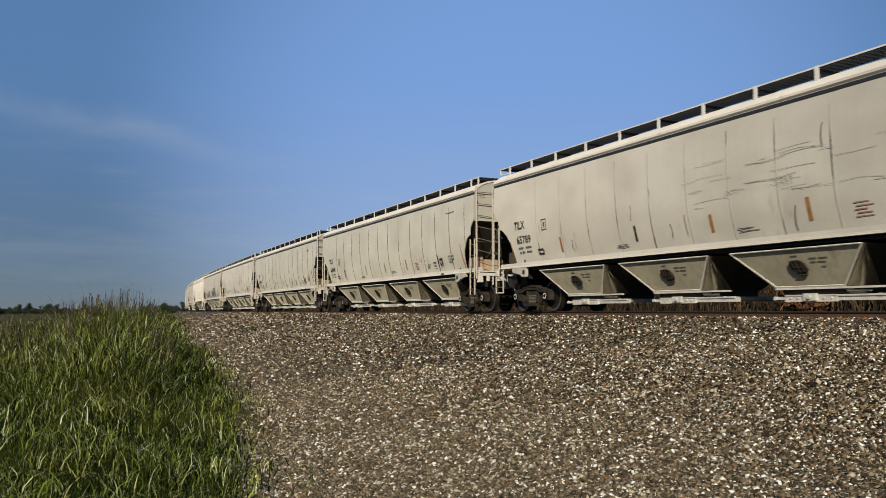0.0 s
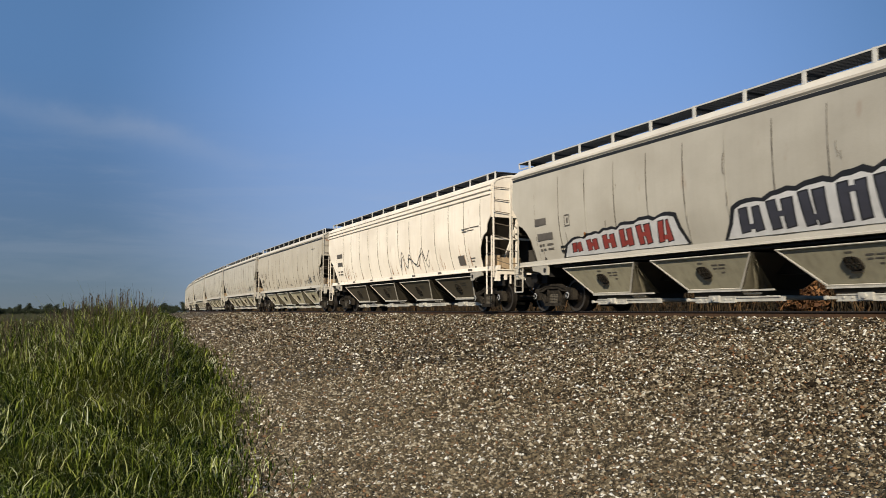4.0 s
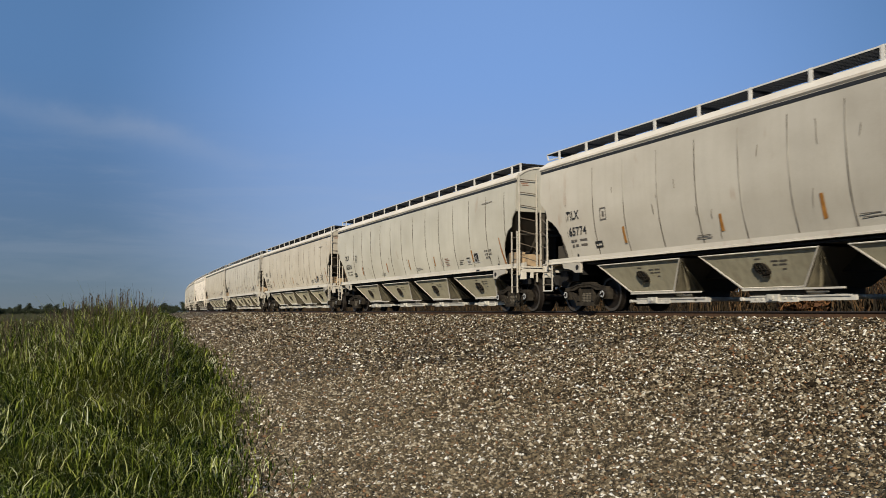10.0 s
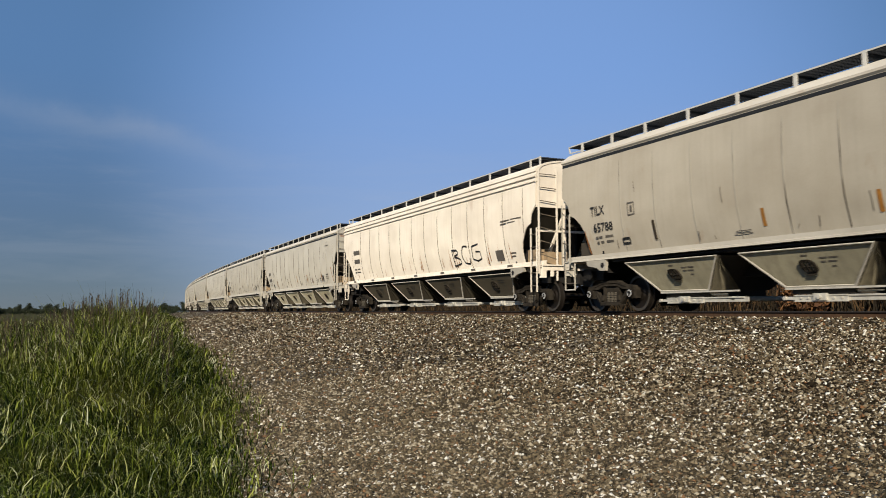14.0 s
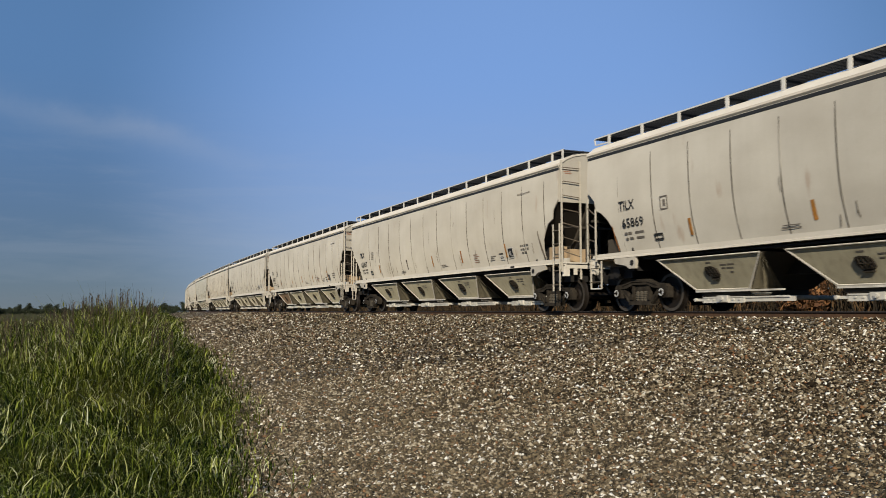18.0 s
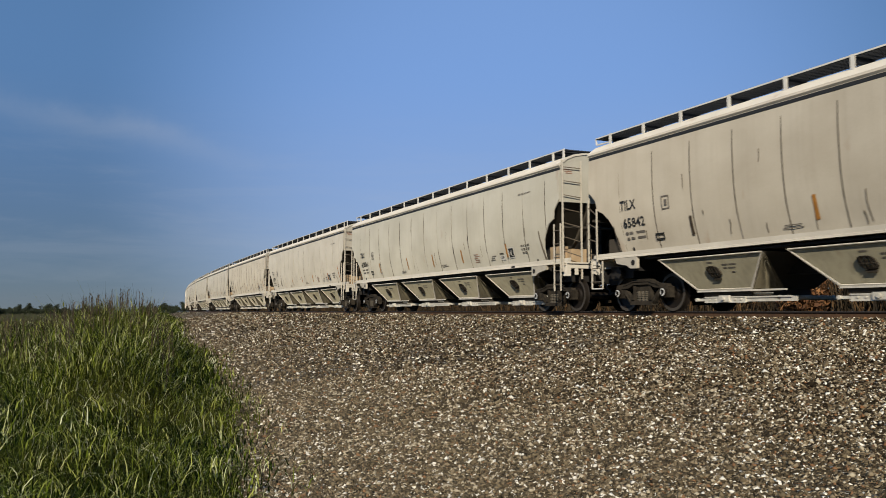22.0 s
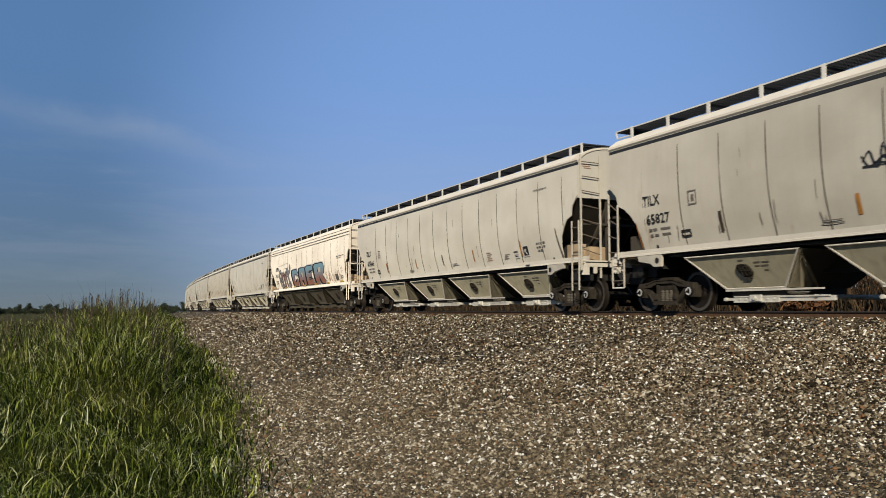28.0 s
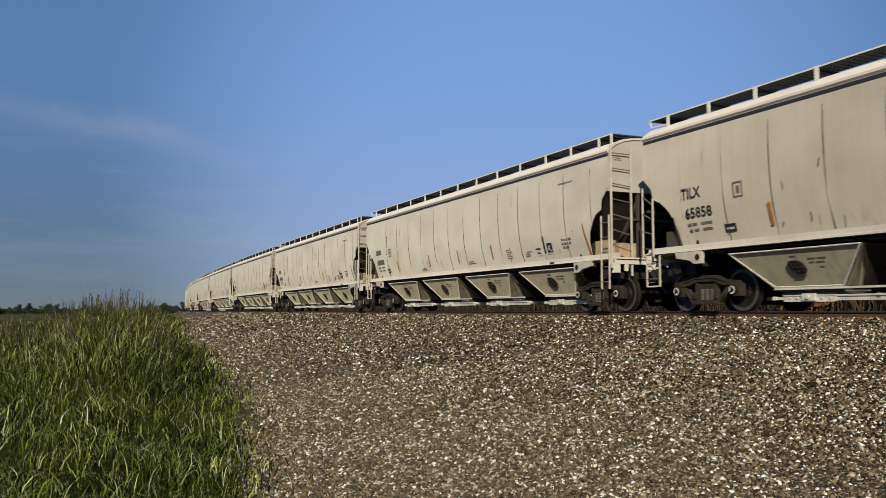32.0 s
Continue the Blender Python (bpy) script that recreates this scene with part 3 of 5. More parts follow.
def side_frame_shape(side):
    sh = Shape()
    y0, y1 = side * 0.92, side * 1.08
    top = [(-1.02, 0.52), (-0.98, 0.66), (-0.55, 0.70), (-0.30, 0.80), (0.30, 0.80), (0.55, 0.70), (0.98, 0.66), (1.02, 0.52), (0.78, 0.56), (0.50, 0.58), (0.30, 0.66), (-0.30, 0.66), (-0.50, 0.58), (-0.78, 0.56)]
    sh.prism(top, y0, y1)
    for s in (-1, 1):
        sh.bar((s * 0.76, side * 1.0, 0.56), (s * 0.36, side * 1.0, 0.20), 0.10, 0.12)
        sh.bar((s * 0.30, side * 1.0, 0.20), (s * 0.30, side * 1.0, 0.68), 0.10, 0.09)
        sh.box(s * 0.89 - 0.16, s * 0.89 + 0.16, side * 0.90, side * 1.06, 0.33, 0.60)
    sh.box(-0.42, 0.42, side * 0.90, side * 1.10, 0.15, 0.22)
    sh.box(-0.24, 0.24, side * 0.85, side * 1.02, 0.50, 0.66)
    for s in (-1, 1):
        sh.rod((s * 0.889, side * 1.0, 0.457), (s * 0.889, side * 1.075, 0.457), 0.135, 14)
        sh.bar((s * 0.70, side * 1.09, 0.645), (s * 0.30, side * 1.09, 0.745), 0.025, 0.03)
        sh.bar((s * 0.60, side * 1.07, 0.40), (s * 0.46, side * 1.07, 0.24), 0.03, 0.03)
        sh.box(s * 0.34 - 0.05, s * 0.34 + 0.05, side * 1.03, side * 1.09, 0.28, 0.42)
    sh.bar((-0.30, side * 1.09, 0.745), (0.30, side * 1.09, 0.745), 0.025, 0.03)
    sh.bar((-0.46, side * 1.07, 0.235), (0.46, side * 1.07, 0.235), 0.02, 0.03)
    return sh


def spring_shape(side):
    """Three coil springs between bolster and frame: stacked turns."""
    sh = Shape()
    for cx in (-0.15, 0.0, 0.15):
        for k in range(6):
            z = 0.235 + 0.045 * k
            sh.rod((cx, side * 1.0, z), (cx, side * 1.0, z + 0.026), 0.066, 8)
        sh.rod((cx, side * 1.0, 0.22), (cx, side * 1.0, 0.50), 0.042, 6)
    return sh


def wheelset_mesh():
    sh = Shape()
    for s in (-1, 1):
        prof = [(0.690, 0.483), (0.715, 0.483), (0.730, 0.462), (0.835, 0.455), (0.835, 0.385), (0.790, 0.370), (0.765, 0.200), (0.800, 0.150), (0.800, 0.09), (0.66, 0.09), (0.66, 0.16), (0.715, 0.21), (0.705, 0.37), (0.690, 0.385)]
        sh.lathe_y([(s * y, r) for y, r in prof], 30)
        sh.lathe_y([(s * 1.07, 0.005), (s * 1.07, 0.105), (s * 1.13, 0.105), (s * 1.14, 0.092), (s * 1.14, 0.052), (s * 1.128, 0.048), (s * 1.128, 0.005)], 16)
        for k in range(3):
            a = 2 * math.pi * k / 3
            sh.rod((0.055 * math.cos(a), s * 1.13, 0.055 * math.sin(a)), (0.055 * math.cos(a), s * 1.155, 0.055 * math.sin(a)), 0.02, 6)
    sh.rod((0, -1.08, 0), (0, 1.08, 0), 0.09, 12)
    me = sh.mesh("wheelset", M_WHEEL, M_RIM, M_CAP, smooth=True)
    for p in me.polygons:
        c = p.center
        r = math.hypot(c.x, c.z)
        if abs(c.y) > 1.137 and 0.06 < r < 0.09:
            p.material_index = 2
        elif 0.40 < r and 0.832 < abs(c.y):
            p.material_index = 1
    return me


def ladder_part(parent, name, a0, a1, b0, b1, rungs, mat, w=0.05, label=""):
    """Two stiles a0-a1 and b0-b1 with evenly spaced rungs between; the rungs are parts of the ladder."""
    lad = part(name, Shape().bar(a0, a1, w, w * 0.7), mat, parent, label)
    part("stile", Shape().bar(b0, b1, w, w * 0.7), mat, lad)
    a0, a1, b0, b1 = map(Vector, (a0, a1, b0, b1))
    for k in range(rungs):
        t = (k + 0.5) / rungs
        p, q = a0.lerp(a1, t), b0.lerp(b1, t)
        # rungs are coloured dark to include their shadow lines
        part("rung", Shape().rod((p - (p + q) / 2), (q - (p + q) / 2), 0.014, 6), M_STREAK, lad, at=Matrix.Translation((p + q) / 2))
    return lad


def build_truck(car, x, name="truck"):
    t = part(name, Shape().box(-0.20, 0.20, -1.0, 1.0, 0.52, 0.70).box(-0.30, 0.30, -0.35, 0.35, 0.66, 0.80).box(-0.6, 0.6, -0.62, -0.5, 0.32, 0.42).box(-0.6, 0.6, 0.5, 0.62, 0.32, 0.42), M_TRUCK, car, "cast steel bogie, black with brown dust", at=pose(x, 0, 0))
    for side in (-1, 1):
        part("side_frame", SIDE_FRAMES[side], M_TRUCK, t)
        if side > 0:
            part("spring_nest", SPRINGS[side], M_SPRING, t)
    for dx in (-0.889, 0.889):
        part("wheelset", WHEELSET, M_WHEEL, t, "steel wheelset with pale bearing caps", at=pose(dx, 0, 0.457))
    return t


WHEELSET = wheelset_mesh()
SIDE_FRAMES = {s: side_frame_shape(s).mesh("side_frame", M_TRUCK) for s in (-1, 1)}
SPRINGS = {s: spring_shape(s).mesh("spring_nest", M_SPRING) for s in (-1, 1)}


def build_car(white):
    """One covered hopper car with its parts, at the origin."""
    paint = M_WHITE if white else M_GREY
    trim = M_WHITE if white else M_LIGHT
    lad_mat = M_WHITE if white else M_LADDER
    label = "cream four-bay covered hopper car, weathered, rolling on the track" if white else "dusty grey four-bay covered hopper car rolling on the track"
    car = thing("hopper_car", pose(0, 0, 0), label, "freight car", "cars of the freight train")
    for side in (1, -1):
        part("side_wall", wall_shape(side, PROFILE), paint, car, smooth=True)
        sill = Shape().along_x([(side * 1.28, 1.50), (side * 1.365, 1.49), (side * 1.385, 1.395), (side * 1.455, 1.375), (side * 1.455, 1.342), (side * 1.28, 1.335)], -HALF - 0.10, HALF + 0.10)
        part("side_sill", sill, paint, car)
        part("sill_lip", Shape().box(-HALF - 0.10, HALF + 0.10, min(side * 1.40, side * 1.462), max(side * 1.40, side * 1.462), 1.337, 1.368), trim if white else M_SILL, car, "pale lower lip of the sill")
        # black strip paints in the shadow line below the roof's overhang
        shade_strip = Shape().along_x([(side * 1.54, 3.98), (side * 1.5745, 3.98), (side * 1.571, 4.058), (side * 1.54, 4.058)], -HALF, HALF)
        part("eave_seam", shade_strip, M_INK, car, "dark strip painted as the shade under the roof edge") if not white else None
    part("roof", roof_shape(white), paint if white else M_ROOF, car, smooth=True)
    for e in (-1, 1):
        part("end_sheet", end_shape(e), paint, car, smooth=False)
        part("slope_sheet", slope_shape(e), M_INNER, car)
        es = Shape().box(e * HALF - 0.12, e * HALF + 0.15, -1.44, 1.44, 1.20, 1.345)
        es.box(e * (HALF + 0.02), e * (HALF + 0.17), -1.44, 1.44, 1.33, 1.37)
        for y in (-1.1, -0.4, 0.4, 1.1):
            es.box(e * HALF + 0.10 * e - 0.02, e * HALF + 0.10 * e + 0.02, y - 0.05, y + 0.05, 1.02, 1.21)
        es.box(e * (HALF - 0.05), e * (HALF + 0.12), 1.30, 1.44, 0.98, 1.21)
        part("end_sill", es, trim if white else M_SILL, car, "pale end sill with step brackets")
        fr = Shape()
        for y in (-0.55, 0.55):
            fr.bar((e * (HALF - 0.1), y, 1.36), (e * (HALF - 0.1), y, 3.1), 0.10, 0.08)
            fr.bar((e * (HALF - 0.1), y, 2.9), (e * (HALF - 1.3), y, 1.36), 0.07)
        fr.bar((e * (HALF - 0.06), -1.5, 2.38), (e * (HALF - 0.06), 1.5, 2.38), 0.09, 0.06)
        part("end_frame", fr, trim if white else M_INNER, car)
        part("brake_rigging", Shape().box(e * (HALF - 1.15), e * (HALF - 0.20), -1.05, 1.05, 0.84, 1.155).rod((e * (HALF - 0.7), -1.2, 0.98), (e * (HALF - 0.7), 1.2, 0.98), 0.13, 10), M_STEEL, car, "black brake gear under the platform")
        # plate added over the far-side opening so no sky shows through
        part("rear_guard", Shape().box(min(e * (HALF - 1.12), e * (HALF - 0.05)), max(e * (HALF - 1.12), e * (HALF - 0.05)), -1.40, -1.36, 1.35, 3.05), M_STEEL, car)
        # bulkhead added below the slope sheet to keep the arch dark
        part("bolster_web", Shape().box(e * (HALF - 1.62), e * (HALF - 1.55), -1.36, 1.36, 1.0, 1.98), M_STEEL, car)
        # trailing boxes take the dark inner colour in place of shade
        part("side_box", Shape().box(e * (HALF - 1.0), e * (HALF - 0.45), 1.02, 1.28, 1.50, 1.86), M_TAN if e < 0 else M_INNER, car, "sheet-metal box at the platform's edge")
        part("draft_web", Shape().prism([(e * (HALF - 0.3), 2.9), (e * (HALF - 2.5), 1.3), (e * (HALF - 0.3), 1.3)], -0.03, 0.03).prism([(e * (HALF - 0.3), 2.9), (e * (HALF - 2.5), 1.3), (e * (HALF - 0.3), 1.3)], -0.95, -0.92), M_STEEL, car)
        part("end_platform", Shape().box(e * (HALF - 1.2), e * HALF, -1.32, 1.32, 1.30, 1.345), M_TAN, car)
        part("valve_box", Shape().box(e * (HALF - 0.75), e * (HALF - 0.25), 0.35, 1.05, 1.345, 1.78), M_TAN if e < 0 else M_INNER, car, "brake equipment box")
        cp = Shape().box(e * (HALF + 0.1), e * (HALF + 0.45), -0.14, 0.14, 0.78, 1.02)
        cp.box(e * (HALF + 0.40), e * 10.27, -0.20, 0.20, 0.72, 1.06).rod((e * (HALF + 0.1), 0.35, 1.0), (e * 10.2, 0.30, 0.45), 0.035)
        part("coupler", cp, M_STEEL, car, "black steel coupler")
        build_truck(car, TRUCKS[0] if e < 0 else TRUCKS[1])
        # corner ladders and steps on the camera's side
        xl = e * LADDER
        if e < 0:
            ladder_part(car, "end_ladder", (xl, 1.52, 1.10), (xl, 1.52, 4.26), (xl, 0.90, 0.90), (xl, 0.90, 4.26), 8, lad_mat, 0.048)
            ladder_part(car, "side_ladder", (xl + 0.37, 1.58, 0.56), (xl + 0.37, 1.58, 2.46), (xl + 0.03, 1.58, 0.56), (xl + 0.03, 1.58, 2.46), 5, lad_mat, 0.038)
        else:
            ladder_part(car, "side_ladder", (xl, 1.56, 1.28), (xl, 1.56, 2.95), (xl - 0.40, 1.58, 1.28), (xl - 0.40, 1.58, 2.66), 4, lad_mat, 0.04)
            ladder_part(car, "stirrup_step", (xl - 0.05, 1.50, 0.58), (xl - 0.05, 1.50, 1.30), (xl - 0.52, 1.50, 0.58), (xl - 0.52, 1.50, 1.30), 2, lad_mat, 0.036)
            part("step_tread", Shape().rod((xl - 0.05, 1.50, 0.58), (xl - 0.52, 1.50, 0.58), 0.02, 6), trim, car)
        pad = part("jacking_pad", Shape().prism([(e * 7.72, 1.336), (e * 7.74, 1.05), (e * 7.98, 1.05), (e * 8.12, 1.13), (e * 8.55, 1.20), (e * 8.6, 1.336)], 1.37, 1.452), M_LADDER, car, "pale jacking pad with a hole under the sill")
        # the hole is a black disc, its inner shade given as colour
        part("pad_hole", Shape().rod((e * 7.87, 1.44, 1.19), (e * 7.87, 1.456, 1.19), 0.075, 10), M_STEEL, pad)
    part("centre_sill", Shape().box(-HALF, HALF, -0.26, 0.26, 0.78, 1.27), M_STEEL, car)
    part("belly_plate", Shape().box(-7.6, 7.6, -1.33, 1.33, 1.262, 1.31), M_STEEL, car)
    flange = hopper_flange().mesh("edge_flange", M_SILL)
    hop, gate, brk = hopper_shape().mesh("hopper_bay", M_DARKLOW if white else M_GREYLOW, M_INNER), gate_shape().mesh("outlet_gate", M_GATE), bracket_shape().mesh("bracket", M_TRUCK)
    ink = Shape()
    for x0, x1, zz in ((-0.30, -0.48, 1.00), (-0.52, -0.72, 1.00), (-0.30, -0.42, 0.93), (-0.46, -0.66, 0.93), (-0.5, -0.6, 0.84), (-0.06, 0.10, 1.06)):
        ink.add([(x, 0.92 + (q - 0.49) * 0.694 + 0.006, q) for x, q in ((x0, zz - 0.014), (x1, zz - 0.014), (x1, zz + 0.014), (x0, zz + 0.014))], [(0, 1, 2, 3)])
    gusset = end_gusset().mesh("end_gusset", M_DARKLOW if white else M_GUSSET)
    # hopper ends, undersides and throats get the colour that holds their shade
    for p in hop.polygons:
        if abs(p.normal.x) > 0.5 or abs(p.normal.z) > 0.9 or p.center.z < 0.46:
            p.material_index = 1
    stencil = ink.mesh("hopper_stencil", M_INKFADE if not white else M_INK)
    for x in BAYS:
        h = part("hopper_bay", hop, M_GREYLOW, car, "sloping discharge hopper", at=pose(x, 0, 0))
        part("edge_flange", flange, M_SILL, h)
        part("outlet_gate", gate, M_SILL, h, "pale steel outlet gate")
        part("end_gusset", gusset, M_GREYLOW, h, "triangular gusset with ribs")
        part("bracket", brk, M_STEEL, h)
        part("hopper_stencil", stencil, M_STEEL, h)["kind"] = "stuff"
    # roof walks: gratings on lateral bearers, with pale posts along the near edge
    for side in (1, -1):
        walkway = Shape()
        for k in range(10):
            y = side * (WALK_Y - 0.012 - 0.060 * k)
            walkway.box(-9.45, 9.52, y - 0.010, y + 0.010, WALK_Z - 0.03, WALK_Z)
        for k in range(126):
            x = -9.40 + 18.9 * k / 125
            walkway.box(x - 0.014, x + 0.014, side * (WALK_Y - 0.56), side * WALK_Y, WALK_Z - 0.028, WALK_Z - 0.010)
        for x in POSTS:
            walkway.bar((x, side * (WALK_Y - 0.01), WALK_Z - 0.05), (x, side * (WALK_Y - 0.60), WALK_Z - 0.05), 0.03, 0.05)
            walkway.bar((x, side * (WALK_Y - 0.02), WALK_Z - 0.24), (x, side * (WALK_Y - 0.50), WALK_Z - 0.06), 0.03, 0.03)
            if side < 0:
                walkway.box(x - 0.045, x + 0.045, side * WALK_Y - 0.012, side * WALK_Y + 0.012, 4.31, WALK_Z)
        rb = part("roof_walk", walkway, M_GRATE, car, "dark grating roof walk")
        part("edge_angle", Shape().box(-9.45, 9.52, side * WALK_Y, side * (WALK_Y + 0.012), WALK_Z - 0.018, WALK_Z + 0.014), M_LIGHT, rb)
        if side > 0:
            for x in POSTS:
                part("post", POST, M_LIGHT, rb, at=pose(x, WALK_Y + 0.004, 4.31))
            part("end_brace", Shape().bar((9.52, WALK_Y, WALK_Z - 0.02), (9.50, WALK_Y - 0.02, WALK_Z - 0.17), 0.03, 0.03).bar((9.50, WALK_Y - 0.02, WALK_Z - 0.17), (8.86, WALK_Y - 0.02, WALK_Z - 0.19), 0.03, 0.03), M_LIGHT, rb)
    for e in (-1, 1):
        cross = Shape()
        for k in range(8):
            x = e * (9.05 + 0.06 * k)
            cross.box(x - 0.012, x + 0.012, -WALK_Y, WALK_Y, WALK_Z - 0.03, WALK_Z)
        for k in range(9):
            y = -1.2 + 0.3 * k
            cross.box(min(e * 9.03, e * 9.48), max(e * 9.03, e * 9.48), y - 0.012, y + 0.012, WALK_Z - 0.028, WALK_Z - 0.010)
        part("end_walk", cross, M_GRATE, car)
    part("hatch_cover", Shape().along_x([(-0.42, 4.50), (-0.40, 4.64), (-0.2, 4.69), (0.2, 4.69), (0.40, 4.64), (0.42, 4.50)], -8.9, 8.9), M_GREYLOW, car, "long trough hatch cover")
    # panel seams
    for x in SEAMS:
        lo = interp(HALF - abs(x), CUT) + 0.02
        n = 12
        grid = [[(x + dx, wall_y(lo + (3.98 - lo) * i / n) - 0.008, lo + (3.98 - lo) * i / n) for dx in (-0.009, 0.009)] for i in range(n + 1)]
        part("panel_seam", Shape().sheet(grid, (0, -0.012, 0)), M_STREAK if white else M_SEAM, car)
    return car


POST = Shape().box(-0.045, 0.045, -0.012, 0.012, 0, 0.31).mesh("post", M_LIGHT)
CAR_GREY = build_car(False)
CAR_WHITE = build_car(True)
WHITE_CARS = {4, 14, 29}
FIRST, LAST = -1, 44
cars = {}
for j in range(FIRST, LAST + 1):
    if j == FIRST:
        cars[j] = CAR_GREY
    elif j == 4:
        cars[j] = CAR_WHITE
    else:
        cars[j] = copy_thing(CAR_WHITE if j in WHITE_CARS else CAR_GREY, pose(0, 0, 0))
VARIANTS = (M_GREY, M_GREY, M_GREY_B, M_GREY_C, M_GREY_D)
tone = random.Random(5)
# joints black with grime on some cars, nearly clean on others
SEAM_TONE = {j: M_SEAM_STRONG for j in (0, 1, 10, 17, 21, 24, 27, 28)}
SEAM_TONE.update({j: M_SEAM_FAINT for j in (-1, 13, 23, 30)})
for h in [o for o in cars[29].children if o.name.startswith("hopper_bay")]:
    for o in h.children:
        if o.name.startswith(("edge_flange", "outlet_gate")):
            o.material_slots[0].link = "OBJECT"
            o.material_slots[0].material = M_DARKLOW
for j, car in cars.items():
    if j in WHITE_CARS:
        continue
    paint = VARIANTS[tone.randrange(5)]
    for o in car.children:
        if o.name.split(".")[0] in ("side_wall", "end_sheet"):
            o.material_slots[0].link = "OBJECT"
            o.material_slots[0].material = paint
        if o.name.startswith("panel_seam") and j in SEAM_TONE:
            o.material_slots[0].link = "OBJECT"
            o.material_slots[0].material = SEAM_TONE[j]
        if j == 19 and o.name.startswith("hopper_bay") and o.matrix_basis.translation.x > 5:
            o.material_slots[0].link = "OBJECT"
            o.material_slots[0].material = M_RUSTYLOW


# ---- writing, marks and graffiti on the cars ----
def on_wall(bm, off):
    """Cuts a flat drawing in x and z into strips and lays it on the curved wall."""
    lo, hi = min(v.co.z for v in bm.verts), max(v.co.z for v in bm.verts)
    for k in range(1, 34):
        if not lo + 0.01 < 1.4 + 0.08 * k < hi - 0.01:
            continue
        geom = bm.verts[:] + bm.edges[:] + bm.faces[:]
        bmesh.ops.bisect_plane(bm, geom=geom, plane_co=(0, 0, 1.4 + 0.08 * k), plane_no=(0, 0, 1))
    for v in bm.verts:
        v.co.y = wall_y(v.co.z) + off
    bmesh.ops.recalc_face_normals(bm, faces=bm.faces)
    for f in bm.faces:
        if f.normal.y < 0:
            f.normal_flip()


def drawing(name, polys, mat, parent, off=0.010, label=""):
    """Paint on the wall: polygons in x and z."""
    bm = bmesh.new()
    for poly in polys:
        bm.faces.new([bm.verts.new((x, 0, z)) for x, z in poly])
    bmesh.ops.remove_doubles(bm, verts=bm.verts[:], dist=0.0004)
    bmesh.ops.triangulate(bm, faces=bm.faces[:])
    on_wall(bm, off)
    me = bpy.data.meshes.new(name)
    bm.to_mesh(me)
    bm.free()
    me.materials.append(mat)
    return part(name, me, mat, parent, label)


FONT_CACHE = {}


def glyphs(text, height, width, bold=0.0):
    """Letters as a flat mesh, scaled to height and width, drawn towards -x from 0 and up from 0."""
    key = (text, height, width, bold)
    if key not in FONT_CACHE:
        cu = bpy.data.curves.new("letters", "FONT")
        cu.body = text
        cu.resolution_u = 2
        cu.offset = bold
        ob = bpy.data.objects.new("letters", cu)
        scene.collection.objects.link(ob)
        bpy.context.view_layer.update()
        me = bpy.data.meshes.new_from_object(ob.evaluated_get(bpy.context.evaluated_depsgraph_get()))
        bpy.data.objects.remove(ob)
        co = np.array([v.co for v in me.vertices])
        lo, hi = co.min(0), co.max(0)
        tris = [tuple(p.vertices) for p in me.polygons]
        pts = [(-(p[0] - lo[0]) / (hi[0] - lo[0]) * width, (p[1] - lo[1]) / (hi[1] - lo[1]) * height) for p in co]
        FONT_CACHE[key] = (pts, tris)
    return FONT_CACHE[key]


def lettering(name, text, x, z, height, width, mat, parent, off=0.010, bold=0.02, label=""):
    pts, tris = glyphs(text, height, width, bold)
    bm = bmesh.new()
    vs = [bm.verts.new((x + a, 0, z + b)) for a, b in pts]
    for t in tris:
        try:
            bm.faces.new([vs[i] for i in t])
        except ValueError:
            pass
    on_wall(bm, off)
    me = bpy.data.meshes.new(name)
    bm.to_mesh(me)
    bm.free()
    me.materials.append(mat)
    return part(name, me, mat, parent, label)


def rect(x, z, w, h):
    return [(x, z), (x - w, z), (x - w, z + h), (x, z + h)]


def frame_rect(x, z, w, h, t):
    return [rect(x, z, w, t), rect(x, z + h - t, w, t), rect(x, z + t, t, h - 2 * t), rect(x - w + t, z + t, t, h - 2 * t)]


def stroke(points, w):
    """A brush line through points: mitred quads that share their ends."""
    n = len(points)
    left, right = [], []
    for k in range(n):
        a, b = points[max(k - 1, 0)], points[min(k + 1, n - 1)]
        dx, dz = b[0] - a[0], b[1] - a[1]
        d = math.hypot(dx, dz) or 1.0
        nx, nz = -dz / d * w / 2, dx / d * w / 2
        ex, ez = (0.0, 0.0) if 0 < k < n - 1 else ((-dx / d * w * 0.3, -dz / d * w * 0.3) if k == 0 else (dx / d * w * 0.3, dz / d * w * 0.3))
        left.append((points[k][0] + nx + ex, points[k][1] + nz + ez))
        right.append((points[k][0] - nx + ex, points[k][1] - nz + ez))
    return [[left[k], left[k + 1], right[k + 1], right[k]] for k in range(n - 1)]


MARK_MESHES = {}


def shared(key, make, car):
    """Marks that are alike on all cars share one mesh."""
    if key not in MARK_MESHES:
        ob = make()
        MARK_MESHES[key] = ob
        return ob
    src = MARK_MESHES[key]
    return part(src.name.split(".")[0], src.data, None, car, src.get("label", ""))


STRIP_X = (5.75, 2.38, -0.25, -2.85, -6.15)
DIRTY_STRIPS = (5, 7, 16, 20)


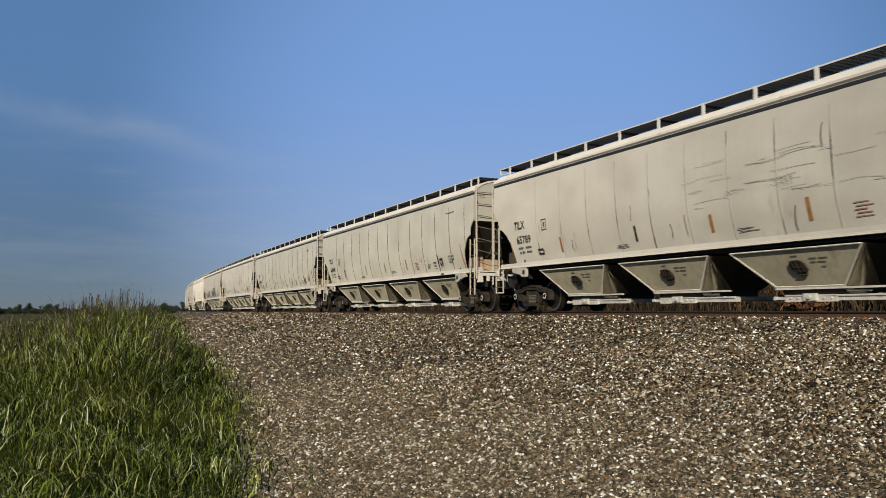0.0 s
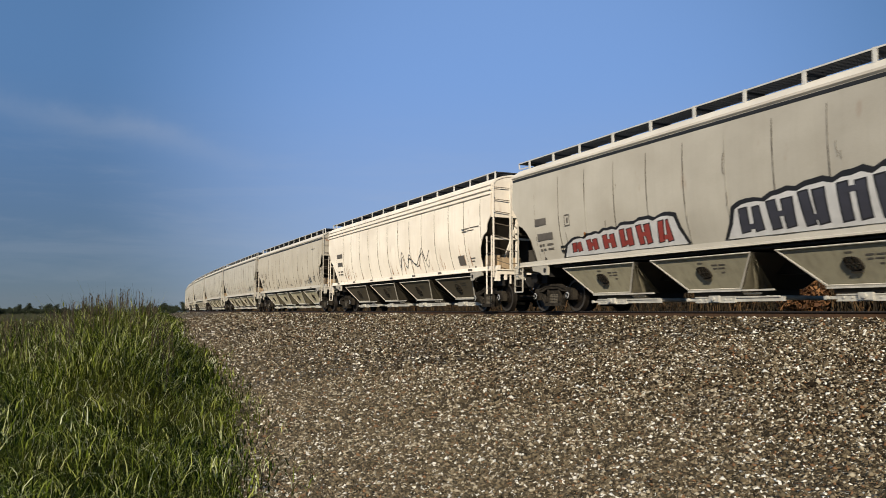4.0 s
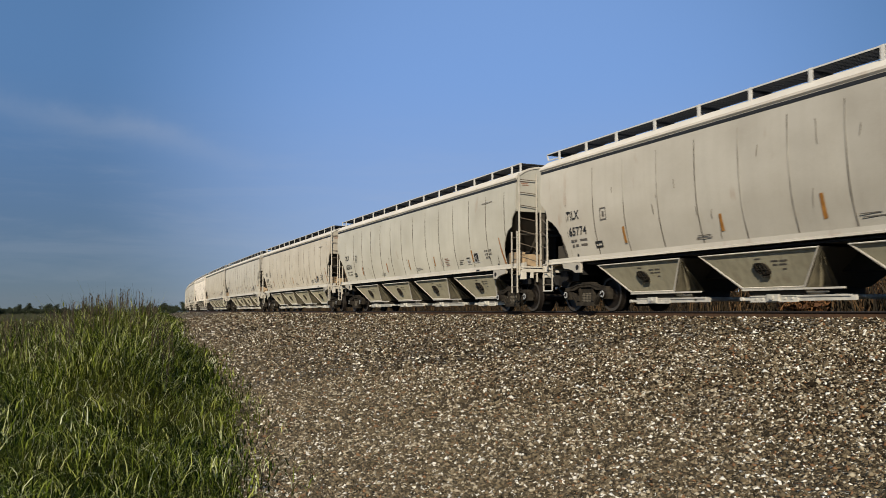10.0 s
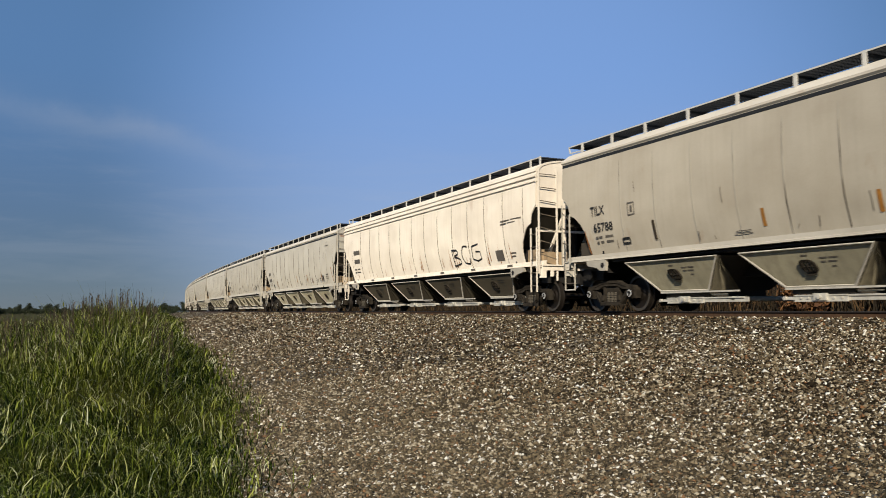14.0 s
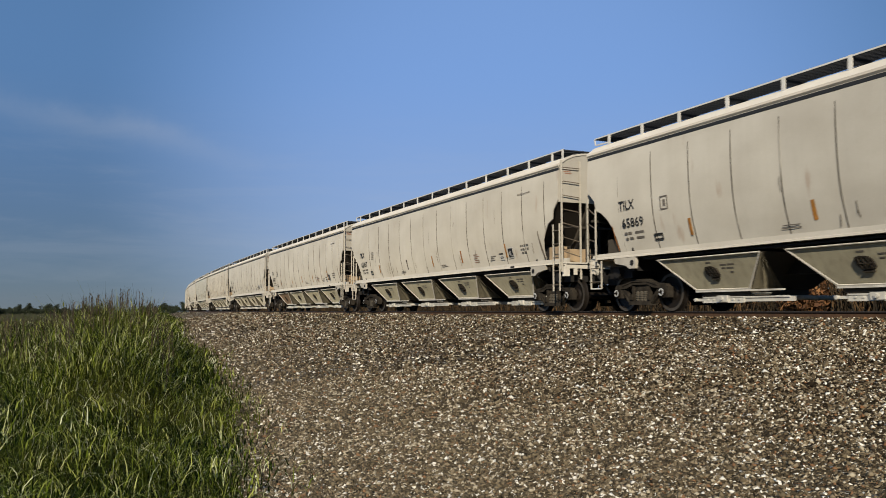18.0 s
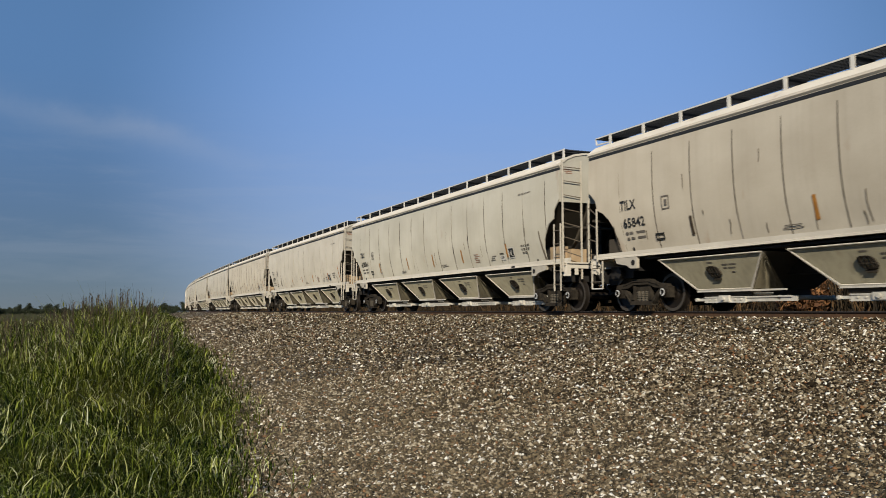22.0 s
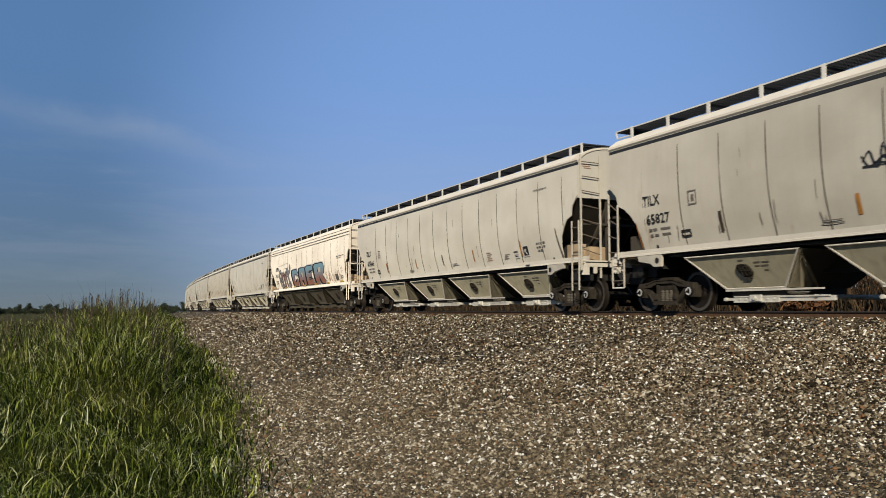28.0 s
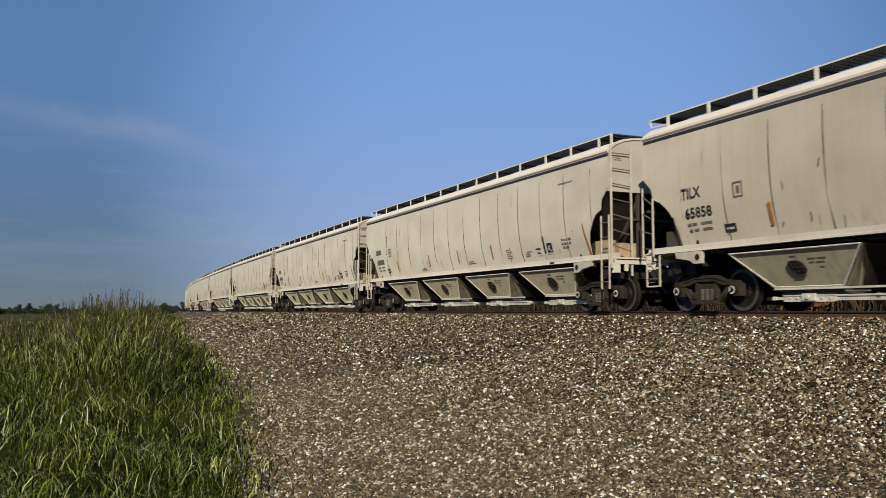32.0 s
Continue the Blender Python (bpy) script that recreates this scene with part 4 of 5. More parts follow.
def standard_marks(car, j):
    rnd = random.Random(100 + j)
    bars = [rect(8.10, 1.90, 0.12, 0.055), rect(7.95, 1.90, 0.14, 0.055), rect(7.68, 1.90, 0.34, 0.055), rect(8.08, 1.77, 0.10, 0.055), rect(7.92, 1.77, 0.14, 0.055), rect(7.66, 1.77, 0.3, 0.055)]
    shared("weights", lambda: drawing("weight_stencil", bars, M_INKFADE, car), car)
    shared("square", lambda: drawing("square_mark", frame_rect(6.62, 2.36, 0.27, 0.32, 0.03) + [rect(6.52, 2.44, 0.09, 0.15)], M_INKFADE, car, label="small stencilled square"), car)
    shared("plate", lambda: drawing("small_plate", frame_rect(7.00, 1.68, 0.32, 0.16, 0.04), M_INK, car), car)
    shared("board", lambda: drawing("test_panel", frame_rect(-6.30, 1.66, 0.36, 0.34, 0.03), M_LIGHT, car), car)
    shared("boardin", lambda: drawing("test_panel_ink", [rect(-6.335, 1.695, 0.29, 0.27)], M_INK, car, 0.011, "black consolidated stencil panel"), car)
    shared("boardmark", lambda: drawing("test_panel_mark", [rect(-6.40, 1.78, 0.035, 0.10), rect(-6.47, 1.74, 0.03, 0.16), rect(-6.52, 1.72, 0.06, 0.03)], M_LIGHT, car, 0.014), car)
    shared("redlines", lambda: drawing("load_stencil", [rect(-3.86 - 0.04 * (k % 2), 1.66 + 0.062 * k, 0.36 - 0.05 * (k % 3), 0.022) for k in range(5)], M_REDINK, car, label="faded red stencil lines"), car)
    shared("greylines", lambda: drawing("routing_stencil", [rect(-5.02 - 0.05 * k, 1.66 + 0.06 * k, 0.32 - 0.06 * (k % 2), 0.022) for k in range(3)], M_INKFADE, car), car)
    shared("label", lambda: drawing("paper_label", [rect(-5.72, 1.64, 0.30, 0.14)], M_LIGHT, car, 0.010, "small white paper label"), car)
    shared("labelink", lambda: drawing("paper_label_ink", [rect(-5.76, 1.69, 0.20, 0.03), rect(-5.74, 1.735, 0.22, 0.018), rect(-5.70, 1.83, 0.28, 0.03)], M_INK, car, 0.013), car)
    # the slot is a black bar laid on, its shade given as colour
    shared("slot", lambda: part("sill_slot", Shape().box(-6.72, -6.50, 1.455, 1.470, 1.352, 1.405), M_STEEL, car, "dark slot in the sill"), car)
    shared("endmark", lambda: part("end_stencil", Shape().box(-9.534, -9.5215, 1.12, 1.42, 4.00, 4.02).box(-9.534, -9.5215, 1.16, 1.40, 3.95, 3.97).box(-9.534, -9.5215, 1.14, 1.36, 3.90, 3.92), M_REDINK, car, "faded red lines on the end sheet"), car)
    notice = [rect(-7.15 - x, z, w, 0.045) for x, z, w in ((0, 1.98, 0.10), (0.14, 1.98, 0.07), (0.25, 1.985, 0.08), (0.37, 1.99, 0.13), (0, 1.87, 0.08), (0.12, 1.875, 0.12), (0.29, 1.88, 0.06), (0.39, 1.88, 0.10), (0.04, 1.77, 0.12), (0.20, 1.775, 0.14))] + [rect(-7.2 - 0.085 * k, 3.55 + 0.002 * (k % 3), 0.06, 0.035) for k in range(9)]
    shared("notice", lambda: drawing("notice_stencil", notice, M_INKFADE, car), car)
    shared("dash", lambda: drawing("chalk_line", [rect(-1.05, 1.64, 0.55, 0.02), rect(-1.0, 1.70, 0.45, 0.02), rect(3.2, 1.60, 0.5, 0.02), rect(3.15, 1.655, 0.42, 0.02)], M_INKFADE, car), car)
    for x in STRIP_X:
        if j == 30:
            continue
        worn = rnd.random()
        mat = M_STRIPDARK if j in DIRTY_STRIPS or worn < 0.22 else M_STRIP if worn < 0.8 else M_RUSTMARK
        h = rnd.uniform(0.36, 0.48)
        drawing("reflective_strip", [[(x, 1.70), (x - 0.095, 1.705), (x - 0.09, 1.70 + h), (x - 0.004, 1.695 + h)]], mat, car, 0.011, "dirty orange reflective strip" if mat is not M_STRIPDARK else "blackened reflective strip")
    marks = []
    for k in range(rnd.randint(14, 24)):
        x = rnd.uniform(-8.1, 8.0)
        z = rnd.uniform(1.53, 1.75) if rnd.random() < 0.65 else rnd.uniform(1.8, 3.2)
        pts = [(x, z)]
        for q in range(rnd.randint(1, 3)):
            pts.append((pts[-1][0] - rnd.uniform(-0.03, 0.04), pts[-1][1] + rnd.uniform(0.06, 0.20)))
        marks += stroke(pts, rnd.uniform(0.008, 0.026))
    grime = drawing("grime", marks, M_STREAK, car, 0.0095)
    grime["kind"] = "stuff"
    drawing("rust_run", [[(-8.40, 1.52), (-8.50, 1.52), (-8.33, 2.35), (-8.28, 2.35)]], M_RUSTMARK if rnd.random() < 0.5 else M_STREAK, car, 0.009)
    drawing("rust_run", [[(8.49, 1.52), (8.45, 1.52), (8.53, 2.15), (8.56, 2.15)]], M_RUSTMARK if rnd.random() < 0.6 else M_STREAK, car, 0.009)


NUMBERS = {-1: "65789", 0: "65848", 1: "65873", 2: "65861", 5: "65874", 6: "65834", 7: "65833", 8: "65862", 9: "65774", 10: "65910", 11: "65795", 12: "65908", 13: "65788", 16: "65893", 17: "65869", 18: "65837", 19: "65877", 20: "65790", 21: "65842", 22: "65804", 23: "65771", 24: "65798", 27: "65827", 28: "65846", 30: "65769", 31: "65858"}
for j, car in cars.items():
    if j in WHITE_CARS:
        continue
    standard_marks(car, j)
    if j in NUMBERS:
        lettering("owner_mark", "TILX", 8.20, 2.50, 0.235, 0.62, M_INK, car)
        lettering("car_number", NUMBERS[j], 8.13, 2.06, 0.235, 0.84, M_INK, car)
    else:
        drawing("mark_stencil", [rect(8.20, 2.50, 0.62, 0.2), rect(8.13, 2.06, 0.84, 0.2)], M_INKFADE, car)


# ---- graffiti and the marks of the cream cars ----
def flat_paint(name, col, rough=0.6):
    return simple(name, col, 0.2, 5.0, rough, 0.0, 0.0)


def fade_paint(name, low, high, z0, z1):
    """Spray paint that runs from one colour to another up the wall."""
    m, nt, bsdf = node_material(name, 0.55)
    co = nt.nodes.new("ShaderNodeTexCoord")
    sep = nt.nodes.new("ShaderNodeSeparateXYZ")
    nt.links.new(co.outputs["Object"], sep.inputs[0])
    f, raw = noise_fac(nt, 2.2, 4.0, shift=False)
    add = nt.nodes.new("ShaderNodeMath")
    add.operation = "MULTIPLY_ADD"
    add.inputs[1].default_value = 0.5
    nt.links.new(raw, add.inputs[0])
    nt.links.new(sep.outputs["Z"], add.inputs[2])
    mr = nt.nodes.new("ShaderNodeMapRange")
    mr.inputs["From Min"].default_value = z0 + 0.25
    mr.inputs["From Max"].default_value = z1 + 0.25
    nt.links.new(add.outputs[0], mr.inputs["Value"])
    nt.links.new(blend(nt, mr.outputs["Result"], low, high), bsdf.inputs["Base Color"])
    return m


P_BLACK = flat_paint("black_spray", (0.018, 0.018, 0.02))
P_WHITE = flat_paint("white_spray", (0.72, 0.70, 0.66))
P_RED = flat_paint("red_spray", (0.36, 0.060, 0.045))
P_SILVER = flat_paint("silver_spray", (0.34, 0.34, 0.34), 0.4)
P_PINK = flat_paint("dull_pink_spray", (0.36, 0.20, 0.17))
P_YELLOW = flat_paint("yellow_reflector", (0.62, 0.38, 0.04), 0.4)
P_FADE = fade_paint("rust_to_blue_spray", (0.38, 0.165, 0.11), (0.22, 0.37, 0.43), 1.80, 2.45)
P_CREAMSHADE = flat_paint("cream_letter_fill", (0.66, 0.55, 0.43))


def curve_pts(pts, n=5):
    """Catmull-Rom through the points."""
    out = []
    p = [pts[0]] + list(pts) + [pts[-1]]
    for i in range(1, len(p) - 2):
        for k in range(n):
            t = k / n
            out.append(tuple(0.5 * (2 * p[i][c] + (p[i + 1][c] - p[i - 1][c]) * t + (2 * p[i - 1][c] - 5 * p[i][c] + 4 * p[i + 1][c] - p[i + 2][c]) * t * t + (3 * p[i][c] - p[i - 1][c] - 3 * p[i + 1][c] + p[i + 2][c]) * t ** 3) for c in (0, 1)))
    out.append(pts[-1])
    return out


def block_piece(car, x0, x1, z0, z1, ink, seed, n=6):
    """A spray piece of crowded block shapes that cannot be read: dark rim, white ground that spreads at the foot."""
    r = random.Random(seed)
    tops = []
    for k in range(4 * n + 1):
        u = k / (4 * n)
        tops.append((x0 - (x0 - x1) * u, z1 - 0.30 * (1 - u) ** 1.5 - (0.05 if k % 4 == 0 else 0.0) + r.uniform(-0.02, 0.02)))
    sil = [(x0 + 0.35, z0), (x0 + 0.12, z0 + 0.30)] + tops + [(x1 - 0.10, z0 + 0.35), (x1 - 0.30, z0)]
    mid = (0.5 * (x0 + x1), z0)
    big = [(mid[0] + (a - mid[0]) * 1.045, mid[1] + (b - mid[1]) * 1.13) for a, b in sil]
    drawing("spray_rim", [big], P_BLACK, car, 0.011)
    drawing("spray_ground", [sil], P_WHITE, car, 0.014, "white ground of a spray-painted piece")
    # each letter: two leaning stems and a bar, black-edged
    polys = []
    step = (x0 - x1) / n
    for k in range(n):
        a = x0 - step * (k + 0.12)
        zt = tops[4 * k + 2][1] - 0.10
        zb, lean, wide = z0 + 0.10, r.uniform(-0.08, 0.06), step * r.uniform(0.60, 0.72)
        th = step * 0.24
        polys += [[(a, zb), (a - th, zb + 0.02), (a - th + lean, zt), (a + lean, zt - 0.02)],
                  [(a - wide + th, zb), (a - wide, zb + 0.03), (a - wide + lean * r.uniform(-1, 1), zt), (a - wide + th + lean * 0.5, zt - 0.02)]]
        zm = zb + (zt - zb) * r.choice((0.2, 0.5, 0.8))
        polys.append([(a - th * 0.9, zm - 0.05), (a - wide + th * 0.9, zm - 0.04), (a - wide + th * 0.9, zm + 0.06), (a - th * 0.9, zm + 0.05)])
    edge = []
    for q in polys:
        cx, cz = sum(p[0] for p in q) / 4, sum(p[1] for p in q) / 4
        edge.append([(cx + (x - cx) * 1.38, cz + (z - cz) * 1.10) for x, z in q])
    drawing("spray_edge", edge, P_BLACK, car, 0.0155)["kind"] = "stuff"
    drawing("spray_ink", polys, ink, car, 0.0175)["kind"] = "stuff"


def scribble(car, x0, x1, z0, z1, seed, w=0.035, runs=3):
    r = random.Random(seed)
    polys = []
    for q in range(runs):
        n = 9
        pts = [(x0 + (x1 - x0) * k / n + r.uniform(-0.06, 0.06), r.uniform(z0, z1) if k % 2 else r.uniform(z0, (z0 + z1) / 2)) for k in range(n + 1)]
        polys += stroke(curve_pts(pts, 3), w)
    drawing("marker_scrawl", polys, P_BLACK, car, 0.012, "black marker scrawl on the wall")


block_piece(cars[3], 6.5, 2.1, 1.52, 2.22, P_RED, 11)
block_piece(cars[3], 0.2, -3.9, 1.52, 2.46, flat_paint("slate_spray", (0.055, 0.055, 0.07)), 12, 5)
scribble(cars[2], 5.45, 4.75, 1.82, 2.06, 21, 0.022, 2)
scribble(cars[2], 4.45, 3.95, 1.80, 2.10, 22, 0.022, 2)
tag = []
for cx, cz, cr in ((0.80, 1.84, 0.14), (1.35, 1.80, 0.11), (1.18, 2.38, 0.07), (1.05, 1.98, 0.13), (1.45, 2.05, 0.09)):
    tag += stroke([(cx + cr * 1.3 * math.cos(a * 0.55), cz + cr * math.sin(a * 0.55)) for a in range(13)], 0.035)
for pts in ([(0.95, 2.5), (0.97, 2.1)], [(1.5, 1.75), (1.0, 1.68), (0.5, 1.70)], [(1.5, 2.2), (1.1, 2.12), (0.75, 2.1)], [(1.3, 1.95), (1.2, 1.75)]):
    tag += stroke(pts, 0.035)
drawing("marker_scrawl", tag, P_BLACK, cars[2], 0.012, "black looped marker scrawl")


def scratches(car, x0, x1, z0, z1, n, seed):
    """Faint level scrapes along the wall."""
    r = random.Random(seed)
    lines = []
    for k in range(n):
        x, z, length = r.uniform(x1 + 0.3, x0), r.uniform(z0, z1), r.uniform(0.25, 1.3)
        lines += stroke([(x, z), (x - length * 0.5, z + r.uniform(-0.02, 0.03)), (x - length, z + r.uniform(-0.04, 0.05))], r.uniform(0.004, 0.009))
    drawing("scrapes", lines, M_SCRAPE, car, 0.0085, "faint level scrapes")["kind"] = "stuff"


scratches(cars[-1], 0.6, -5.0, 2.2, 3.2, 34, 61)
scratches(cars[2], 0.8, -5.0, 2.3, 3.4, 40, 62)
scratches(cars[12], -0.5, -5.5, 2.4, 3.4, 26, 63)
scribble(cars[27], 2.1, 0.95, 2.45, 2.95, 23)

for j in sorted(WHITE_CARS):
    car = cars[j]
    r = random.Random(j)
    for k in range(22):
        x, z = r.uniform(-8, 8), r.uniform(1.52, 1.7)
        drawing("rust_run", [[(x, z), (x - r.uniform(0.02, 0.07), z), (x - 0.02, z + r.uniform(0.25, 0.9))]], M_RUSTMARK, car, 0.009)
    drawing("notice_stencil", [rect(-7.3, 2.84, 0.6, 0.03), rect(-7.95, 2.85, 0.7, 0.03), rect(-7.3, 2.75, 0.4, 0.03), rect(-7.75, 2.76, 0.5, 0.03), rect(-7.75, 1.80, 0.35, 0.04), rect(-7.75, 1.70, 0.28, 0.04)], M_INKFADE, car)
    drawing("test_panel", [rect(-6.75, 1.62, 0.52, 0.34)], M_INKFADE, car, 0.010, "dark faded stencil panel")
    drawing("weight_stencil", [rect(8.0, 1.98, 0.3, 0.06), rect(7.6, 1.98, 0.4, 0.06), rect(8.0, 1.84, 0.22, 0.06), rect(7.7, 1.84, 0.45, 0.06)], M_INKFADE, car)
    for k in range(7):
        zr = 1.55 if j == 29 else 1.42
        part("reflector", Shape().box(-0.26 if j == 29 else -0.16, 0.26 if j == 29 else 0.16, 0, 0.006, -0.04, 0.04), P_YELLOW if j == 29 else M_INKFADE, car, at=pose(8.2 - 2.64 * k, wall_y(zr) + 0.026 if j == 29 else 1.427, zr))
car = cars[14]
drawing("mark_stencil", [rect(7.97, 2.70, 0.9, 0.2), rect(7.9, 2.28, 0.8, 0.2)], M_INKFADE, car)
def small(pts):
    return [(-3.45 + (x + 3.30) * 0.80, 1.66 + (z - 1.66) * 0.80) for x, z in pts]


drawing("sprayed_letter", stroke(curve_pts(small([(-3.35, 1.66), (-3.28, 2.32)]), 3), 0.05) + stroke(curve_pts(small([(-3.28, 2.32), (-3.75, 2.30), (-3.85, 2.15), (-3.45, 2.02), (-3.95, 1.92), (-4.02, 1.70), (-3.30, 1.62)]), 4), 0.05), P_BLACK, car, 0.012, "black sprayed letter B")
drawing("sprayed_letter", stroke(curve_pts(small([(-4.85, 2.40), (-4.45, 2.40), (-4.28, 2.05), (-4.45, 1.72), (-4.90, 1.66), (-4.98, 1.85)]), 4), 0.05), P_BLACK, car, 0.012, "black sprayed letter C")
drawing("sprayed_letter", stroke(small([(-5.95, 2.42), (-5.35, 2.36), (-5.28, 1.84), (-5.70, 1.72), (-6.10, 1.80), (-6.06, 2.10), (-5.66, 2.12)]), 0.055), P_BLACK, car, 0.012, "black sprayed square letter G")
car = cars[4]
drawing("mark_stencil", [rect(7.97, 2.70, 0.9, 0.2), rect(7.9, 2.28, 0.8, 0.2)], M_INKFADE, car)
scribble(car, -1.0, -4.2, 1.7, 2.5, 31, 0.03, 2)
car = cars[29]
lettering("owner_mark", "AMFX", 7.90, 2.70, 0.24, 0.95, M_INK, car)
lettering("car_number", "10017", 7.86, 2.25, 0.25, 0.80, M_INK, car)
SLABS = (
    (3.10, 1.55, 2.82, [(0.12, 0), (0.0, 0.9), (0.1, 1), (0.85, 1), (1, 0.8), (0.85, 0.70), (0.46, 0.74), (0.40, 0.33), (0.6, 0.24), (0.9, 0.42), (1, 0.3), (0.8, 0)], None),
    (1.25, -0.30, 2.86, [(0, 0), (0.06, 0.94), (0.18, 1), (0.9, 1), (1, 0.9), (1, 0), (0.66, 0), (0.66, 0.3), (0.36, 0.3), (0.34, 0)], [(0.38, 0.5), (0.64, 0.5), (0.64, 0.76), (0.36, 0.76)]),
    (-0.50, -2.15, 2.92, [(0.05, 0), (0, 0.9), (0.1, 1), (0.95, 1), (1, 0.74), (0.46, 0.74), (0.43, 0.62), (0.84, 0.65), (0.84, 0.42), (0.4, 0.38), (0.4, 0.25), (0.95, 0.3), (1, 0.05), (0.9, 0)], None),
    (-2.45, -4.70, 2.95, [(0.08, 0), (0, 0.92), (0.1, 1), (0.9, 1), (1, 0.85), (0.95, 0.55), (0.78, 0.45), (1, 0.1), (0.95, 0), (0.65, 0), (0.47, 0.38), (0.40, 0)], [(0.38, 0.58), (0.66, 0.58), (0.66, 0.80), (0.36, 0.80)]))
for a, b, top, shape_uv, hole in SLABS:
    top = 1.56 + (top - 1.56) * 0.80
    out = [(a - 0.06 - (a - b) * 0.97 * u, 1.56 + (top - 1.56) * v) for u, v in shape_uv]
    loop = out + [out[0], out[1]]
    drawing("spray_halo", stroke(loop, 0.22), P_WHITE, car, 0.0105)
    drawing("spray_shadow", [[(x + 0.30, z - 0.02 if z > 1.7 else z) for x, z in out]] + stroke([(x + 0.30, z) for x, z in loop], 0.06), P_BLACK, car, 0.0120)
    drawing("spray_rim", stroke(loop, 0.11), P_BLACK, car, 0.0135)
    drawing("spray_slab", [out], P_FADE, car, 0.0155, "spray-painted block fading from rust to pale blue")
    if hole:
        h = [(a - (a - b) * u, 1.56 + (top - 1.56) * v) for u, v in hole]
        drawing("spray_hole", [h], P_BLACK, car, 0.0175)
        drawing("spray_gap", [[(x - 0.14 if x > (h[0][0] + h[1][0]) / 2 else x - 0.03, z) for x, z in h]], P_CREAMSHADE, car, 0.0195)
for pts, mat in (([(6.30, 1.62), (6.58, 1.90), (6.72, 2.28), (6.55, 2.62), (6.25, 2.60), (6.10, 2.36), (6.33, 2.20), (6.08, 2.0), (5.98, 1.75), (6.2, 1.62)], P_SILVER),
                 ([(5.92, 1.62), (5.88, 2.20), (5.65, 2.50), (5.36, 2.35), (5.34, 1.90), (5.50, 1.66)], P_PINK),
                 ([(5.22, 1.62), (5.15, 2.20), (4.95, 2.48), (4.70, 2.30), (4.72, 1.90), (4.60, 1.63)], P_PINK),
                 ([(4.55, 2.28), (4.66, 2.52), (4.45, 2.68), (4.20, 2.62), (3.95, 2.48), (3.65, 2.62), (3.50, 2.80), (3.66, 2.88)], P_SILVER),
                 ([(4.22, 2.55), (4.06, 2.10), (4.16, 1.70), (3.90, 1.66), (3.84, 1.85)], P_SILVER)):
    c2 = curve_pts(pts, 5)
    drawing("spray_shadow", stroke([(x + 0.10, z - 0.03) for x, z in c2], 0.22), P_BLACK, car, 0.0115)
    drawing("spray_rim", stroke(c2, 0.25), P_BLACK, car, 0.0135)
    drawing("spray_scroll", stroke(c2, 0.165), mat, car, 0.0155, "scrolled spray-painted stroke")
smear = random.Random(77)
stains = []
for k in range(46):
    x, z = smear.uniform(-8.2, -4.9), 1.52 + abs(smear.gauss(0, 0.32))
    stains += stroke([(x, z), (x - smear.uniform(-0.05, 0.06), z + smear.uniform(0.05, 0.30))], smear.uniform(0.01, 0.05))
drawing("rust_smears", stains, M_RUSTMARK, car, 0.0088, "rust-brown smears low on the wall")["kind"] = "stuff"
drawing("scratch", [rect(6.7, 3.02, 1.3, 0.018), rect(5.3, 3.08, 1.2, 0.018), rect(4.75, 2.75, 0.02, 0.9), rect(5.1, 2.8, 0.8, 0.016)], M_STREAK, car, 0.010)


# ---- stones, grass and trees ----
def raw_mesh(name, verts, loops, sizes, mat, smooth=False):
    """A mesh from numpy arrays: vertices, corner indices and corners a face."""
    me = bpy.data.meshes.new(name)
    me.vertices.add(len(verts))
    me.vertices.foreach_set("co", np.ascontiguousarray(verts, dtype=np.float32).ravel())
    me.loops.add(len(loops))
    me.loops.foreach_set("vertex_index", np.ascontiguousarray(loops, dtype=np.int32))
    starts = np.concatenate([[0], np.cumsum(sizes)[:-1]]).astype(np.int32)
    me.polygons.add(len(sizes))
    me.polygons.foreach_set("loop_start", starts)
    me.update(calc_edges=True)
    me.validate()
    me.materials.append(mat)
    if smooth:
        me.shade_smooth()
    return me


